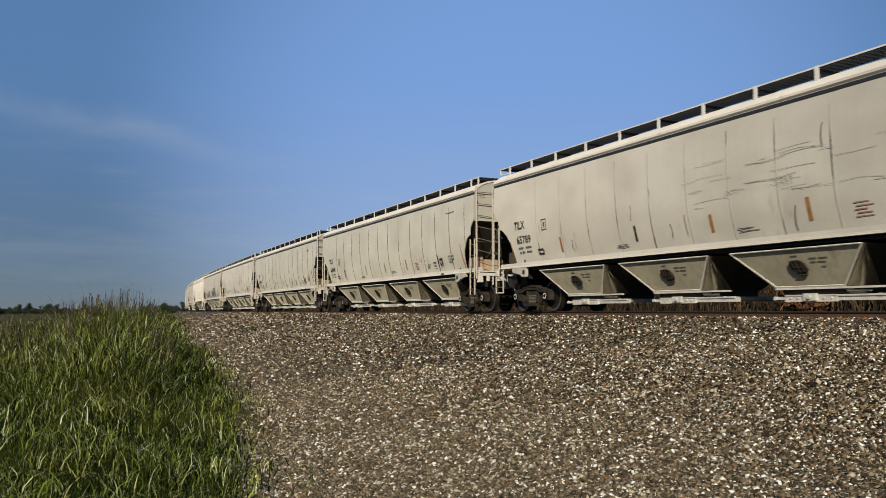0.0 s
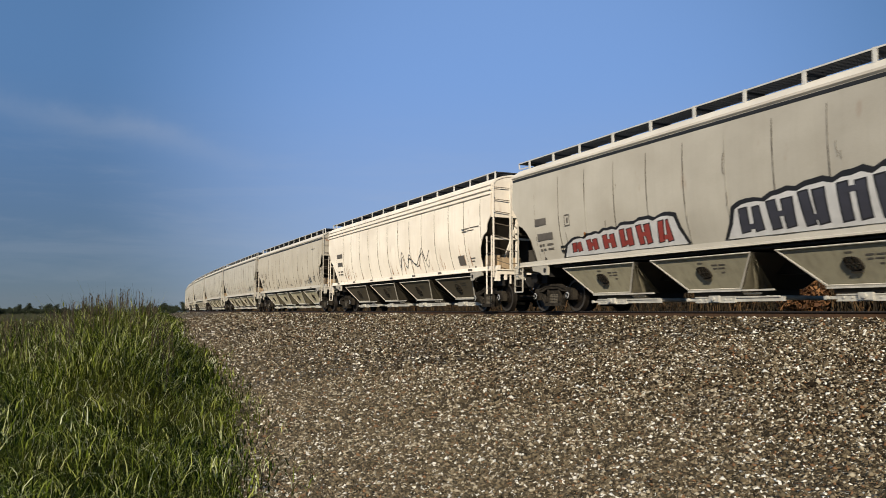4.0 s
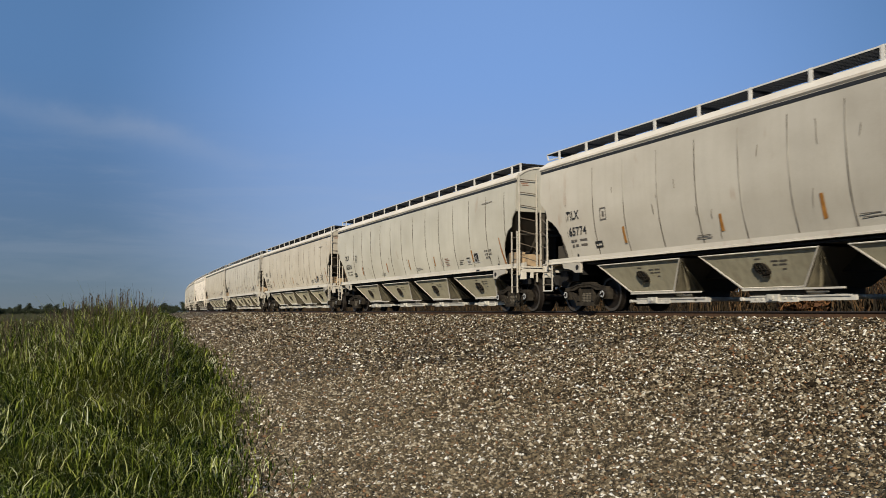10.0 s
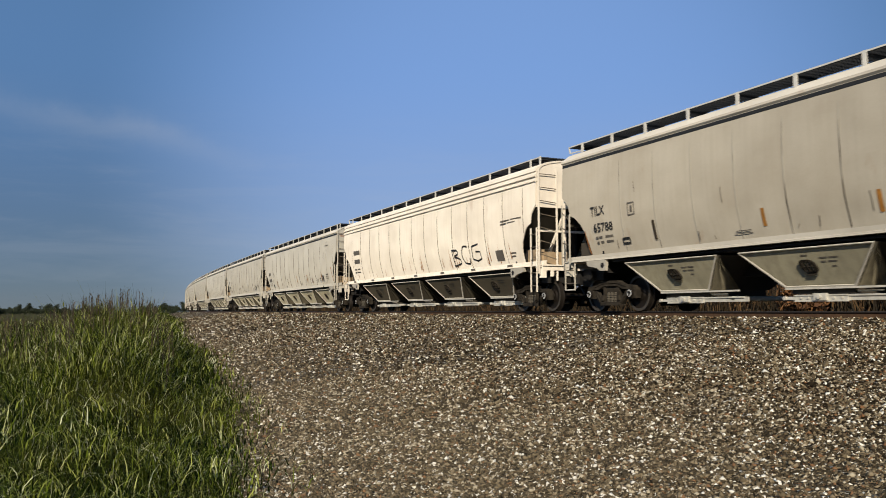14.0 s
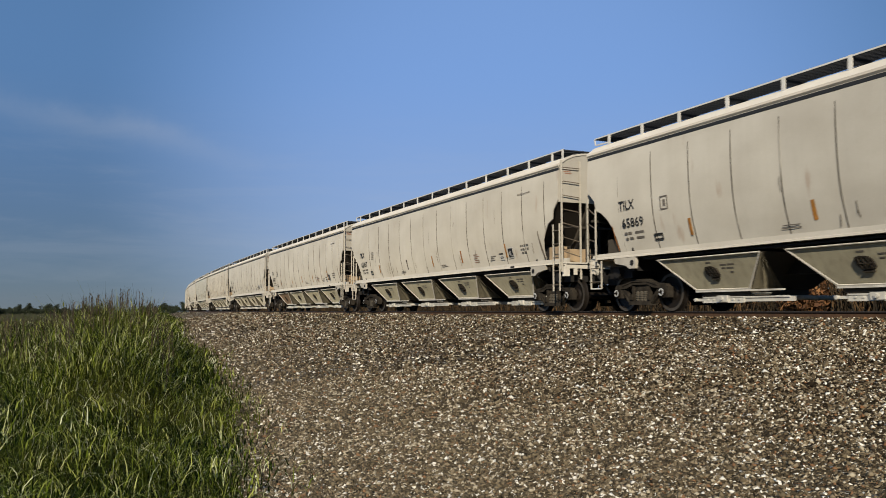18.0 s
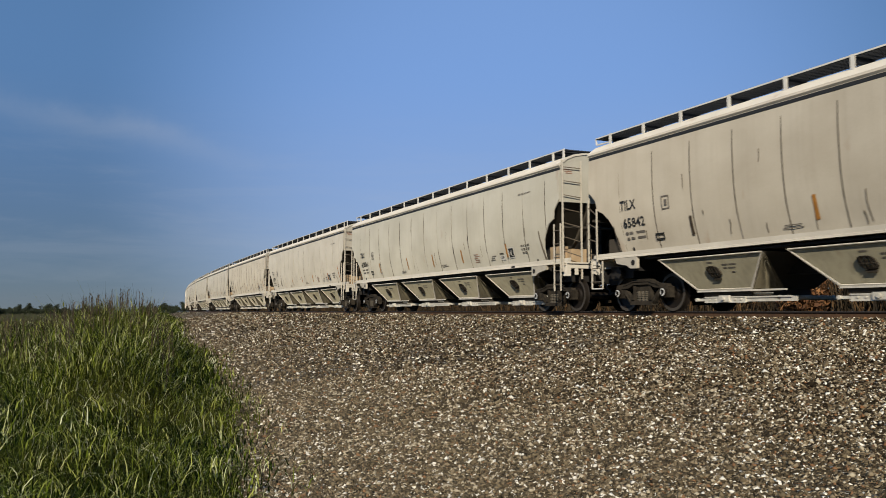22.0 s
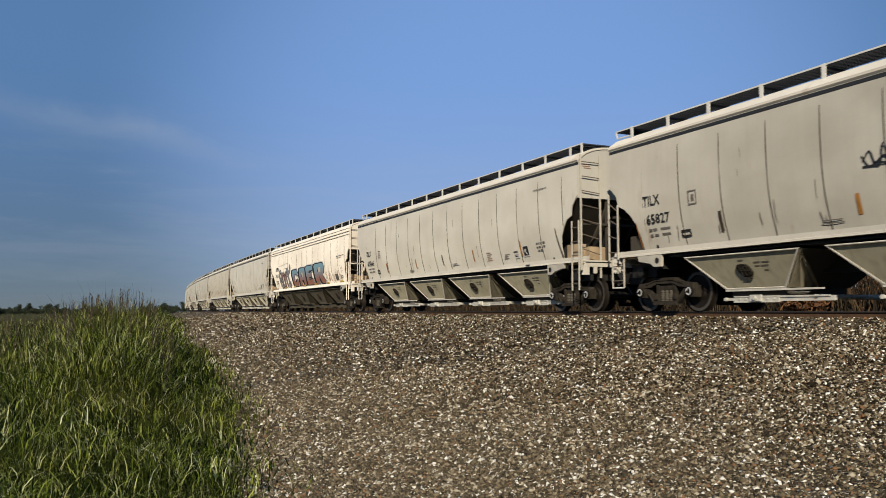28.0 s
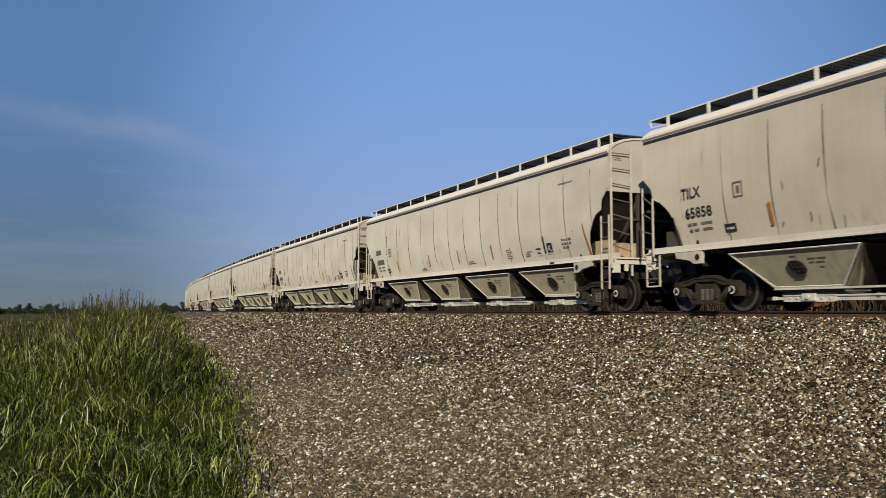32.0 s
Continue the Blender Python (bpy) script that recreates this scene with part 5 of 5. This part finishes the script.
def island_material(name, stops, rough=0.9, translucent=0.0, patch=None):
    """Each loose piece takes its own colour from the stops."""
    m, nt, bsdf = node_material(name, rough)
    geo = nt.nodes.new("ShaderNodeNewGeometry")
    ramp = nt.nodes.new("ShaderNodeValToRGB")
    el = ramp.color_ramp.elements
    el[0].position, el[0].color = stops[0][0], (*stops[0][1], 1)
    el[1].position, el[1].color = stops[-1][0], (*stops[-1][1], 1)
    for p, c in stops[1:-1]:
        e = el.new(p)
        e.color = (*c, 1)
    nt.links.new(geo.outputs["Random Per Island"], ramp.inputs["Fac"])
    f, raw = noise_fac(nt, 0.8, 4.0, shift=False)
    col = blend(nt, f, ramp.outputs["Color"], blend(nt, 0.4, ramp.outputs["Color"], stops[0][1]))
    if patch:
        f2, _ = noise_fac(nt, 0.45, 3.0, (1, 1, 0.3), 0.46, 0.66, shift=False)
        half = nt.nodes.new("ShaderNodeMath")
        half.operation = "MULTIPLY"
        half.inputs[1].default_value = 0.35
        nt.links.new(f2, half.inputs[0])
        col = blend(nt, half.outputs[0], col, patch)
    nt.links.new(col, bsdf.inputs["Base Color"])
    if translucent:
        tr = nt.nodes.new("ShaderNodeBsdfTranslucent")
        nt.links.new(col, tr.inputs["Color"])
        mix = nt.nodes.new("ShaderNodeMixShader")
        mix.inputs[0].default_value = translucent
        nt.links.new(bsdf.outputs[0], mix.inputs[1])
        nt.links.new(tr.outputs[0], mix.inputs[2])
        nt.links.new(mix.outputs[0], nt.nodes["Material Output"].inputs["Surface"])
    return m


def stone_material():
    m, nt, bsdf = node_material("crushed_stones", 0.9)
    bsdf.inputs["Specular IOR Level"].default_value = 0.04
    geo = nt.nodes.new("ShaderNodeNewGeometry")
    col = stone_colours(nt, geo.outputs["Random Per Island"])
    f, raw = noise_fac(nt, 30.0, 4.0, shift=False)
    col = blend(nt, f, col, blend(nt, 0.3, col, (0.08, 0.06, 0.035)))
    nt.links.new(col, bsdf.inputs["Base Color"])
    bump(nt, bsdf, raw, 0.5, 0.01)
    return m


M_STONE = stone_material()
# darkest blades hold the shade of gaps, palest ones the highlights, as colour
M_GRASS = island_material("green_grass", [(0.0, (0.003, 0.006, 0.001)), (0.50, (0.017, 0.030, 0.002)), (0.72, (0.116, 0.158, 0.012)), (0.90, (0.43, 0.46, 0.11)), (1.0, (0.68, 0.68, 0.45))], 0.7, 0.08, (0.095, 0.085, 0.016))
M_GRASS.node_tree.nodes["Principled BSDF"].inputs["Specular IOR Level"].default_value = 0.04
M_WEED = island_material("tall_weeds", [(0.0, (0.014, 0.020, 0.004)), (0.5, (0.050, 0.058, 0.012)), (0.85, (0.115, 0.100, 0.030)), (1.0, (0.13, 0.08, 0.03))], 0.8, 0.15)
M_SEED = island_material("seed_heads", [(0.0, (0.025, 0.018, 0.012)), (0.6, (0.060, 0.042, 0.022)), (1.0, (0.12, 0.085, 0.036))], 0.9)
M_DRY = island_material("dry_brush", [(0.0, (0.09, 0.045, 0.018)), (0.5, (0.28, 0.145, 0.05)), (1.0, (0.46, 0.28, 0.11))], 0.9, 0.15)
M_BROWNWEED = island_material("brown_weeds", [(0.0, (0.016, 0.011, 0.005)), (0.6, (0.055, 0.036, 0.015)), (1.0, (0.16, 0.085, 0.032))], 0.95, 0.1)
M_RUSTLEAF = island_material("rust_brown_leaves", [(0.0, (0.08, 0.035, 0.014)), (0.5, (0.24, 0.105, 0.035)), (1.0, (0.40, 0.20, 0.075))], 0.9, 0.2)
M_LEAF = island_material("dark_leaves", [(0.0, (0.010, 0.016, 0.006)), (0.6, (0.022, 0.032, 0.011)), (1.0, (0.04, 0.05, 0.018))], 0.8)
M_BARK = simple("bark", (0.09, 0.07, 0.05), 0.4, 6.0, 0.9)

rng = np.random.default_rng(7)


def visible_spots(n, d0, d1, a0, a1):
    """Random spots on the ground, even over the area, by distance from the standing place and bearing in degrees."""
    d = np.sqrt(rng.uniform(d0 * d0, d1 * d1, n))
    a = np.radians(rng.uniform(a0, a1, n))
    return d * np.sin(a), d * np.cos(a), d


OCTA = np.array([(1, 0, 0), (0, 1, 0), (-1, 0, 0), (0, -1, 0), (0, 0, 1), (0, 0, -1)], float)
OCTA_TRI = np.array([(0, 1, 4), (1, 2, 4), (2, 3, 4), (3, 0, 4), (1, 0, 5), (2, 1, 5), (3, 2, 5), (0, 3, 5)])


def gravel(sets, form, tri, label):
    """Angular broken stones strewn over the bank; each set is a ring round the standing place."""
    xs, ys, sz = [], [], []
    for n, d0, d1, a0, a1, lo, hi in sets:
        x, y, d = visible_spots(n, d0, d1, a0, a1)
        keep = np.array([(0.85 < track_lat(p, q) < edge_lat(q) + 0.45 * rng.normal()) for p, q in zip(x, y)])
        xs.append(x[keep]), ys.append(y[keep])
        sz.append(lo + (hi - lo) * rng.beta(1.4, 3.4, keep.sum()))
    x, y, r = map(np.concatenate, (xs, ys, sz))
    n, m = len(x), len(form)
    z = np.array([ground_z(p, q) for p, q in zip(x, y)])
    v = form[None] * (1 + 0.42 * rng.uniform(-1, 1, (n, m, 1)))
    v = v * np.stack([rng.uniform(0.8, 1.6, n), rng.uniform(0.6, 1.1, n), rng.uniform(0.5, 1.0, n)], 1)[:, None] * r[:, None, None]
    a = rng.uniform(0, 2 * np.pi, n)
    t = rng.normal(0, 0.55, n)
    c, s, ct, st = np.cos(a), np.sin(a), np.cos(t), np.sin(t)
    vx, vy, vz = v[..., 0], v[..., 1], v[..., 2]
    vy, vz = vy * ct[:, None] - vz * st[:, None], vy * st[:, None] + vz * ct[:, None]
    vx, vy = vx * c[:, None] - vy * s[:, None], vx * s[:, None] + vy * c[:, None]
    v = np.stack([vx + x[:, None], vy + y[:, None], vz + (z + r * rng.uniform(0.0, 0.7, n))[:, None]], -1).reshape(-1, 3)
    f = (tri[None] + m * np.arange(n)[:, None, None]).reshape(-1)
    me = raw_mesh("gravel", v, f, np.full(n * len(tri), 3), M_STONE)
    tagged(new("gravel", me), label, "gravel", kind="stuff")


gravel(((66000, 5.6, 9.5, 2, 56, 0.009, 0.031),), OCTA, OCTA_TRI, "loose crushed stones, grey-brown with scattered white ones")
gravel(((6000, 2.0, 5.6, -2, 60, 0.012, 0.030), (72000, 9.5, 15.0, -2, 58, 0.012, 0.037), (66000, 15.0, 34.0, -2, 58, 0.018, 0.047), (26000, 34.0, 80.0, 4, 28, 0.036, 0.07)), OCTA, OCTA_TRI, "broken grey-brown stones up to the rails")


def blades(name, x, y, z, length, width, lean, mat, label, category, seg=4, droop=1.0):
    """Bent tapering blades, one strip each."""
    n = len(x)
    a = rng.uniform(0, 2 * np.pi, n)
    face = a + np.pi / 2 + rng.normal(0, 0.5, n)
    t = np.linspace(0, 1, seg + 1)
    out = lean[:, None] * length[:, None] * t[None] ** 2
    up = length[:, None] * (t[None] - droop * 0.45 * lean[:, None] * t[None] ** 2.5)
    cx = x[:, None] + np.cos(a)[:, None] * out
    cy = y[:, None] + np.sin(a)[:, None] * out
    cz = z[:, None] + up
    w = width[:, None] * (1 - t[None] ** 1.6) * 0.5
    w[:, -1] = 0.0006
    ox, oy = np.cos(face)[:, None] * w, np.sin(face)[:, None] * w
    left = np.stack([cx - ox, cy - oy, cz], -1)
    right = np.stack([cx + ox, cy + oy, cz], -1)
    v = np.stack([left, right], 2).reshape(-1, 3)
    m = 2 * (seg + 1)
    quads = np.array([(2 * k, 2 * k + 1, 2 * k + 3, 2 * k + 2) for k in range(seg)])
    f = (quads[None] + m * np.arange(n)[:, None, None]).reshape(-1)
    me = raw_mesh(name, v, f, np.full(n * seg, 4), mat, smooth=True)
    return tagged(new(name, me), label, category, kind="stuff")


def canopy(x, y):
    """How high the grass stands: low at the stones, tall in the swale further off."""
    d = np.hypot(x, y)
    a = np.degrees(np.arctan2(x, y))
    h = np.interp(d, [3, 5, 8, 12, 16, 25, 40, 80], [0.42, 0.46, 0.66, 0.98, 1.24, 1.34, 1.25, 0.9])
    hump = np.exp(-((a - 2.9) / 3.4) ** 4) * np.interp(d, [9, 14, 20, 30], [0.0, 0.36, 0.56, 0.35])
    inside = np.array([edge_lat(q) - track_lat(p, q) for p, q in zip(x, y)])
    edge = np.clip(-inside / 1.1, 0.0, 1.0) * 0.75 + 0.25
    return (h + hump) * edge, -inside


def meadow():
    sets = ((17000, 3.6, 8.0, 0.007, 0.013), (30000, 8.0, 14.0, 0.009, 0.017), (34000, 14.0, 27.0, 0.013, 0.026), (18000, 27.0, 75.0, 0.03, 0.06))
    xs, ys, ws = [], [], []
    for n, d0, d1, lo, hi in sets:
        x, y, d = visible_spots(n, d0, d1, -9, 17)
        keep = np.array([track_lat(p, q) > edge_lat(q) - 0.15 + 0.28 * rng.normal() for p, q in zip(x, y)])
        xs.append(x[keep]), ys.append(y[keep]), ws.append(rng.uniform(lo, hi, keep.sum()))
    x, y, w = map(np.concatenate, (xs, ys, ws))
    h, _ = canopy(x, y)
    clump = np.array([noise.noise(Vector((p * 0.9, q * 0.9, 3.0))) for p, q in zip(x, y)])
    h = np.maximum(h * (0.95 + 0.5 * clump) * rng.uniform(0.6, 1.1, len(x)), 0.14)
    z = np.array([ground_z(p, q) for p, q in zip(x, y)]) - 0.03
    # stalks from the ground, and broad leaves that arch off them at all heights
    low = rng.random(len(x)) < 0.35
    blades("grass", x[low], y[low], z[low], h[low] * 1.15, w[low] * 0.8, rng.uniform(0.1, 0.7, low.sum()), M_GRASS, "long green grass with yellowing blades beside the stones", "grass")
    k = np.repeat(np.flatnonzero(~low), 2)
    n = len(k)
    up = h[k] * rng.uniform(0.05, 0.95, n) ** 0.7
    length = np.minimum(rng.uniform(0.12, 0.34, n), h[k] + 0.05)
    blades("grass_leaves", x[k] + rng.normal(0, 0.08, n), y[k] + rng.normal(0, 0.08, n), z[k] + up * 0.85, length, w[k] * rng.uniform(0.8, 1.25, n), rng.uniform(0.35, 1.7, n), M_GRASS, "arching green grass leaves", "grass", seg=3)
    # tall weeds with brown seed heads on the hump
    x, y, d = visible_spots(2000, 12.0, 30.0, -4, 8)
    keep = np.array([track_lat(p, q) > edge_lat(q) + 0.5 for p, q in zip(x, y)])
    x, y = x[keep], y[keep]
    h, _ = canopy(x, y)
    h = h * rng.uniform(0.80, 1.08, len(x))
    z = np.array([ground_z(p, q) for p, q in zip(x, y)]) - 0.03
    blades("weeds", x, y, z, h, np.full(len(x), 0.012), rng.uniform(0.02, 0.18, len(x)), M_WEED, "tall yellow-green weed stalks above the grass", "weeds")
    heads = rng.random(len(x)) < 0.22
    hx, hy, hz = np.repeat(x[heads], 16), np.repeat(y[heads], 16), np.repeat(z[heads] + h[heads] * 0.93, 16)
    k = np.tile(np.linspace(-0.12, 0.2, 16), heads.sum())
    blades("seed_heads", hx, hy, hz + k, rng.uniform(0.05, 0.12, len(hx)), rng.uniform(0.008, 0.018, len(hx)), rng.uniform(0.3, 1.0, len(hx)), M_SEED, "brown seed heads on tall weed stalks", "weeds", seg=2)
    # sparse tufts over the rest of the field on the camera's side
    x = rng.uniform(-60, 6, 24000)
    y = rng.uniform(-40, 120, 24000)
    d = np.hypot(x, y)
    a = np.degrees(np.arctan2(x, y))
    keep = np.array([track_lat(p, q) > edge_lat(q) for p, q in zip(x, y)]) & ((a < -9) | (d > 60) | (y < 0)) & (d > 1.6)
    x, y = x[keep], y[keep]
    z = np.array([ground_z(p, q) for p, q in zip(x, y)]) - 0.03
    blades("field_grass", x, y, z, rng.uniform(0.2, 0.7, len(x)), rng.uniform(0.02, 0.05, len(x)), rng.uniform(0.1, 0.7, len(x)), M_GRASS, "rough green field grass", "grass")
    x = rng.uniform(-14, 4, 16000)
    y = rng.uniform(-14, 10, 16000)
    d = np.hypot(x, y)
    a = np.degrees(np.arctan2(x, y))
    keep = np.array([track_lat(p, q) > edge_lat(q) - 0.35 * abs(rng.normal()) for p, q in zip(x, y)]) & ((a < -9) | (a > 62)) & (d > 1.5)
    x, y = x[keep], y[keep]
    z = np.array([ground_z(p, q) for p, q in zip(x, y)]) - 0.03
    blades("meadow_grass", x, y, z, rng.uniform(0.15, 0.5, len(x)), rng.uniform(0.012, 0.028, len(x)), rng.uniform(0.2, 0.9, len(x)), M_GRASS, "short green grass around the standing place", "grass")


meadow()


def dry_strip():
    """Dry weeds on the far side of the track, seen under the cars: a low strip and a taller brown one behind."""
    # brown weeds are added high and dark to block sky beneath the cars
    for n, l0, l1, h0, h1, mat, label in ((26000, 2.9, 5.4, 0.3, 0.62, M_DRY, "dry tan weeds behind the track"), (9000, 8.4, 10.5, 1.15, 1.5, M_DRY, "dry tan weeds beyond the track"), (46000, 7.4, 13.0, 2.6, 3.7, M_BROWNWEED, "tall brown weeds beyond the track")):
        s = rng.uniform(-12, 170, n)
        lat = -rng.uniform(l0, l1, n)
        pts = [line(a, b) for a, b in zip(s, lat)]
        x, y = np.array([p[0] for p in pts]), np.array([p[1] for p in pts])
        z = np.array([ground_z(p, q) for p, q in zip(x, y)]) - 0.03
        blades("dry_weeds", x, y, z, rng.uniform(h0, h1, n), rng.uniform(0.03, 0.07, n), rng.uniform(0.15, 0.7 if h1 > 2 else 1.3, n), mat, label, "weeds", seg=3)


dry_strip()


def bush(x, y, h, w, mat, label, name="bush", leaves=1500, size=0.11):
    """Thin stems with many small leaves in an uneven heap."""
    z = ground_z(x, y) - 0.03
    b = thing(name, pose(x, y, z), label, "bush")
    st = Shape()
    for k in range(7):
        a = 2 * math.pi * k / 7
        st.rod((0.05 * math.cos(a), 0.05 * math.sin(a), 0), (w * 0.3 * math.cos(a), w * 0.3 * math.sin(a), h * 0.75), 0.012, 5)
    part("stems", st, M_BARK, b)
    r = np.random.default_rng(int(x * 100))
    u = r.normal(size=(leaves, 3))
    u /= np.linalg.norm(u, axis=1)[:, None]
    rad = r.uniform(0.35, 1.0, leaves) ** 0.6 * (0.75 + 0.3 * np.sin(3 * np.arctan2(u[:, 1], u[:, 0]) + x) + 0.12 * r.normal(size=leaves))
    c = u * rad[:, None] * np.array([w / 2, w / 2, h * 0.48]) + np.array([0, 0, h * 0.52])
    d1 = r.normal(size=(leaves, 3)) * size * 0.6
    d2 = r.normal(size=(leaves, 3)) * size * 0.6
    v = np.stack([c - d1, c - d2 * 0.6, c + d1, c + d2 * 0.6], 1).reshape(-1, 3)
    v[:, 2] = np.maximum(v[:, 2], 0.02)
    me = raw_mesh("leaves", v, np.arange(4 * leaves), np.full(leaves, 4), mat)
    part("leaves", me, mat, b)
    return b


for bearing, lat, h, w in ((46.0, -9.6, 2.5, 2.0), (48.2, -7.6, 2.1, 2.0), (40.4, -9.8, 2.3, 1.7), (36.6, -10.0, 2.2, 2.4), (43.2, -10.6, 2.0, 1.8), (52.2, -9.8, 2.4, 1.8), (33.0, -10.4, 2.2, 2.2)):
    bx = TRACK_X - lat
    bush(bx, bx / math.tan(radians(bearing)), h + 0.45, w, M_RUSTLEAF, "dry rust-brown bush behind the track", leaves=2600)


def tree_meshes(seed, h, w):
    r = np.random.default_rng(seed)
    tr = Shape()
    tr.rod((0, 0, 0), (0.1, 0, h * 0.35), 0.16, 7)
    for k in range(6):
        a = r.uniform(0, 6.28)
        tr.rod((0.1, 0, h * (0.25 + 0.03 * k)), (w * 0.33 * math.cos(a), w * 0.33 * math.sin(a), h * r.uniform(0.55, 0.85)), 0.05, 5)
    trunk = tr.mesh("trunk", M_BARK)
    n = 1500
    cl = r.normal(size=(22, 3)) * np.array([w * 0.24, w * 0.24, h * 0.17]) + np.array([0, 0, h * 0.6])
    c = cl[r.integers(0, 22, n)] + r.normal(size=(n, 3)) * np.array([w * 0.09, w * 0.09, h * 0.07])
    d1, d2 = r.normal(size=(n, 3)) * 0.22, r.normal(size=(n, 3)) * 0.16
    v = np.stack([c - d1, c - d2, c + d1, c + d2], 1).reshape(-1, 3)
    v[:, 2] = np.maximum(v[:, 2], 0.3)
    return trunk, raw_mesh("crown", v, np.arange(4 * n), np.full(n, 4), M_LEAF)


def far_trees():
    kinds = [tree_meshes(3, 6.0, 6.5), tree_meshes(5, 5.0, 7.0), tree_meshes(9, 7.0, 6.0)]
    r = random.Random(4)
    spots = []
    for k in range(70):
        a = radians(-9 + 11.5 * k / 69 + r.uniform(-0.1, 0.1))
        d = r.uniform(390, 470)
        spots.append((d * math.sin(a), d * math.cos(a), r.uniform(0.42, 0.72)))
    for s, lat in ((255, 9), (268, 13), (280, 8), (300, 12), (320, 9), (335, 15), (350, 10), (290, 18), (310, 22)):
        x, y, _ = line(s, lat)
        spots.append((x, y, r.uniform(0.42, 0.62)))
    for x, y, sc in spots:
        z = ground_z(x, y) - 0.1
        trunk, crown = kinds[r.randrange(3)]
        t = thing("tree", pose(x, y, z, 0, 0, r.uniform(0, 360)), "distant dark green broadleaf tree at the field's edge", "tree", "far tree line")
        t.scale = (sc, sc, sc)
        part("trunk", trunk, M_BARK, t)
        part("crown", crown, M_LEAF, t)


far_trees()


# ---- movement: every car runs along the track, its wheels turn while it passes ----
def car_pose(s):
    """The pose of a car whose middle is s metres along the track, carried by its two bogies."""
    x0, y0, _ = line(s - 8.2)
    x1, y1, _ = line(s + 8.2)
    turn = math.degrees(math.atan2(y1 - y0, x1 - x0))
    return pose((x0 + x1) / 2, (y0 + y1) / 2, RT, 0, 0, turn)


def motions():
    for j, car in cars.items():
        walk(car, [(t, car_pose(LEADS[t] + CAR_LEN * (j - t) + LADDER)) for t in range(33)])
        s0 = LEADS[0] + CAR_LEN * j + LADDER
        # the wheels are seen to turn between 75 m ahead and the picture's edge
        t0, t1 = (s0 - 60.0) / SPEED, (s0 + 6.0) / SPEED
        f0, f1 = max(0, math.ceil(t0 * FPS)), min(32 * FPS, math.floor(t1 * FPS))
        if f1 - f0 < 2:
            continue
        for truck in [o for o in car.children if o.name.startswith("truck")]:
            for ws in [o for o in truck.children if o.name.startswith("wheelset")]:
                base = ws.matrix_basis.translation.copy()
                rows = []
                for fr in range(f0, f1 + 1):
                    ang = math.degrees(SPEED * (fr - f0) / FPS / 0.457)
                    rows.append((fr / FPS, pose(*base, 0, -ang, 0)))
                if f0 > 0:
                    rows.insert(0, (0.0, rows[0][1]))
                if f1 < 32 * FPS:
                    rows.append((32.0, rows[-1][1]))
                walk(ws, rows)


motions()
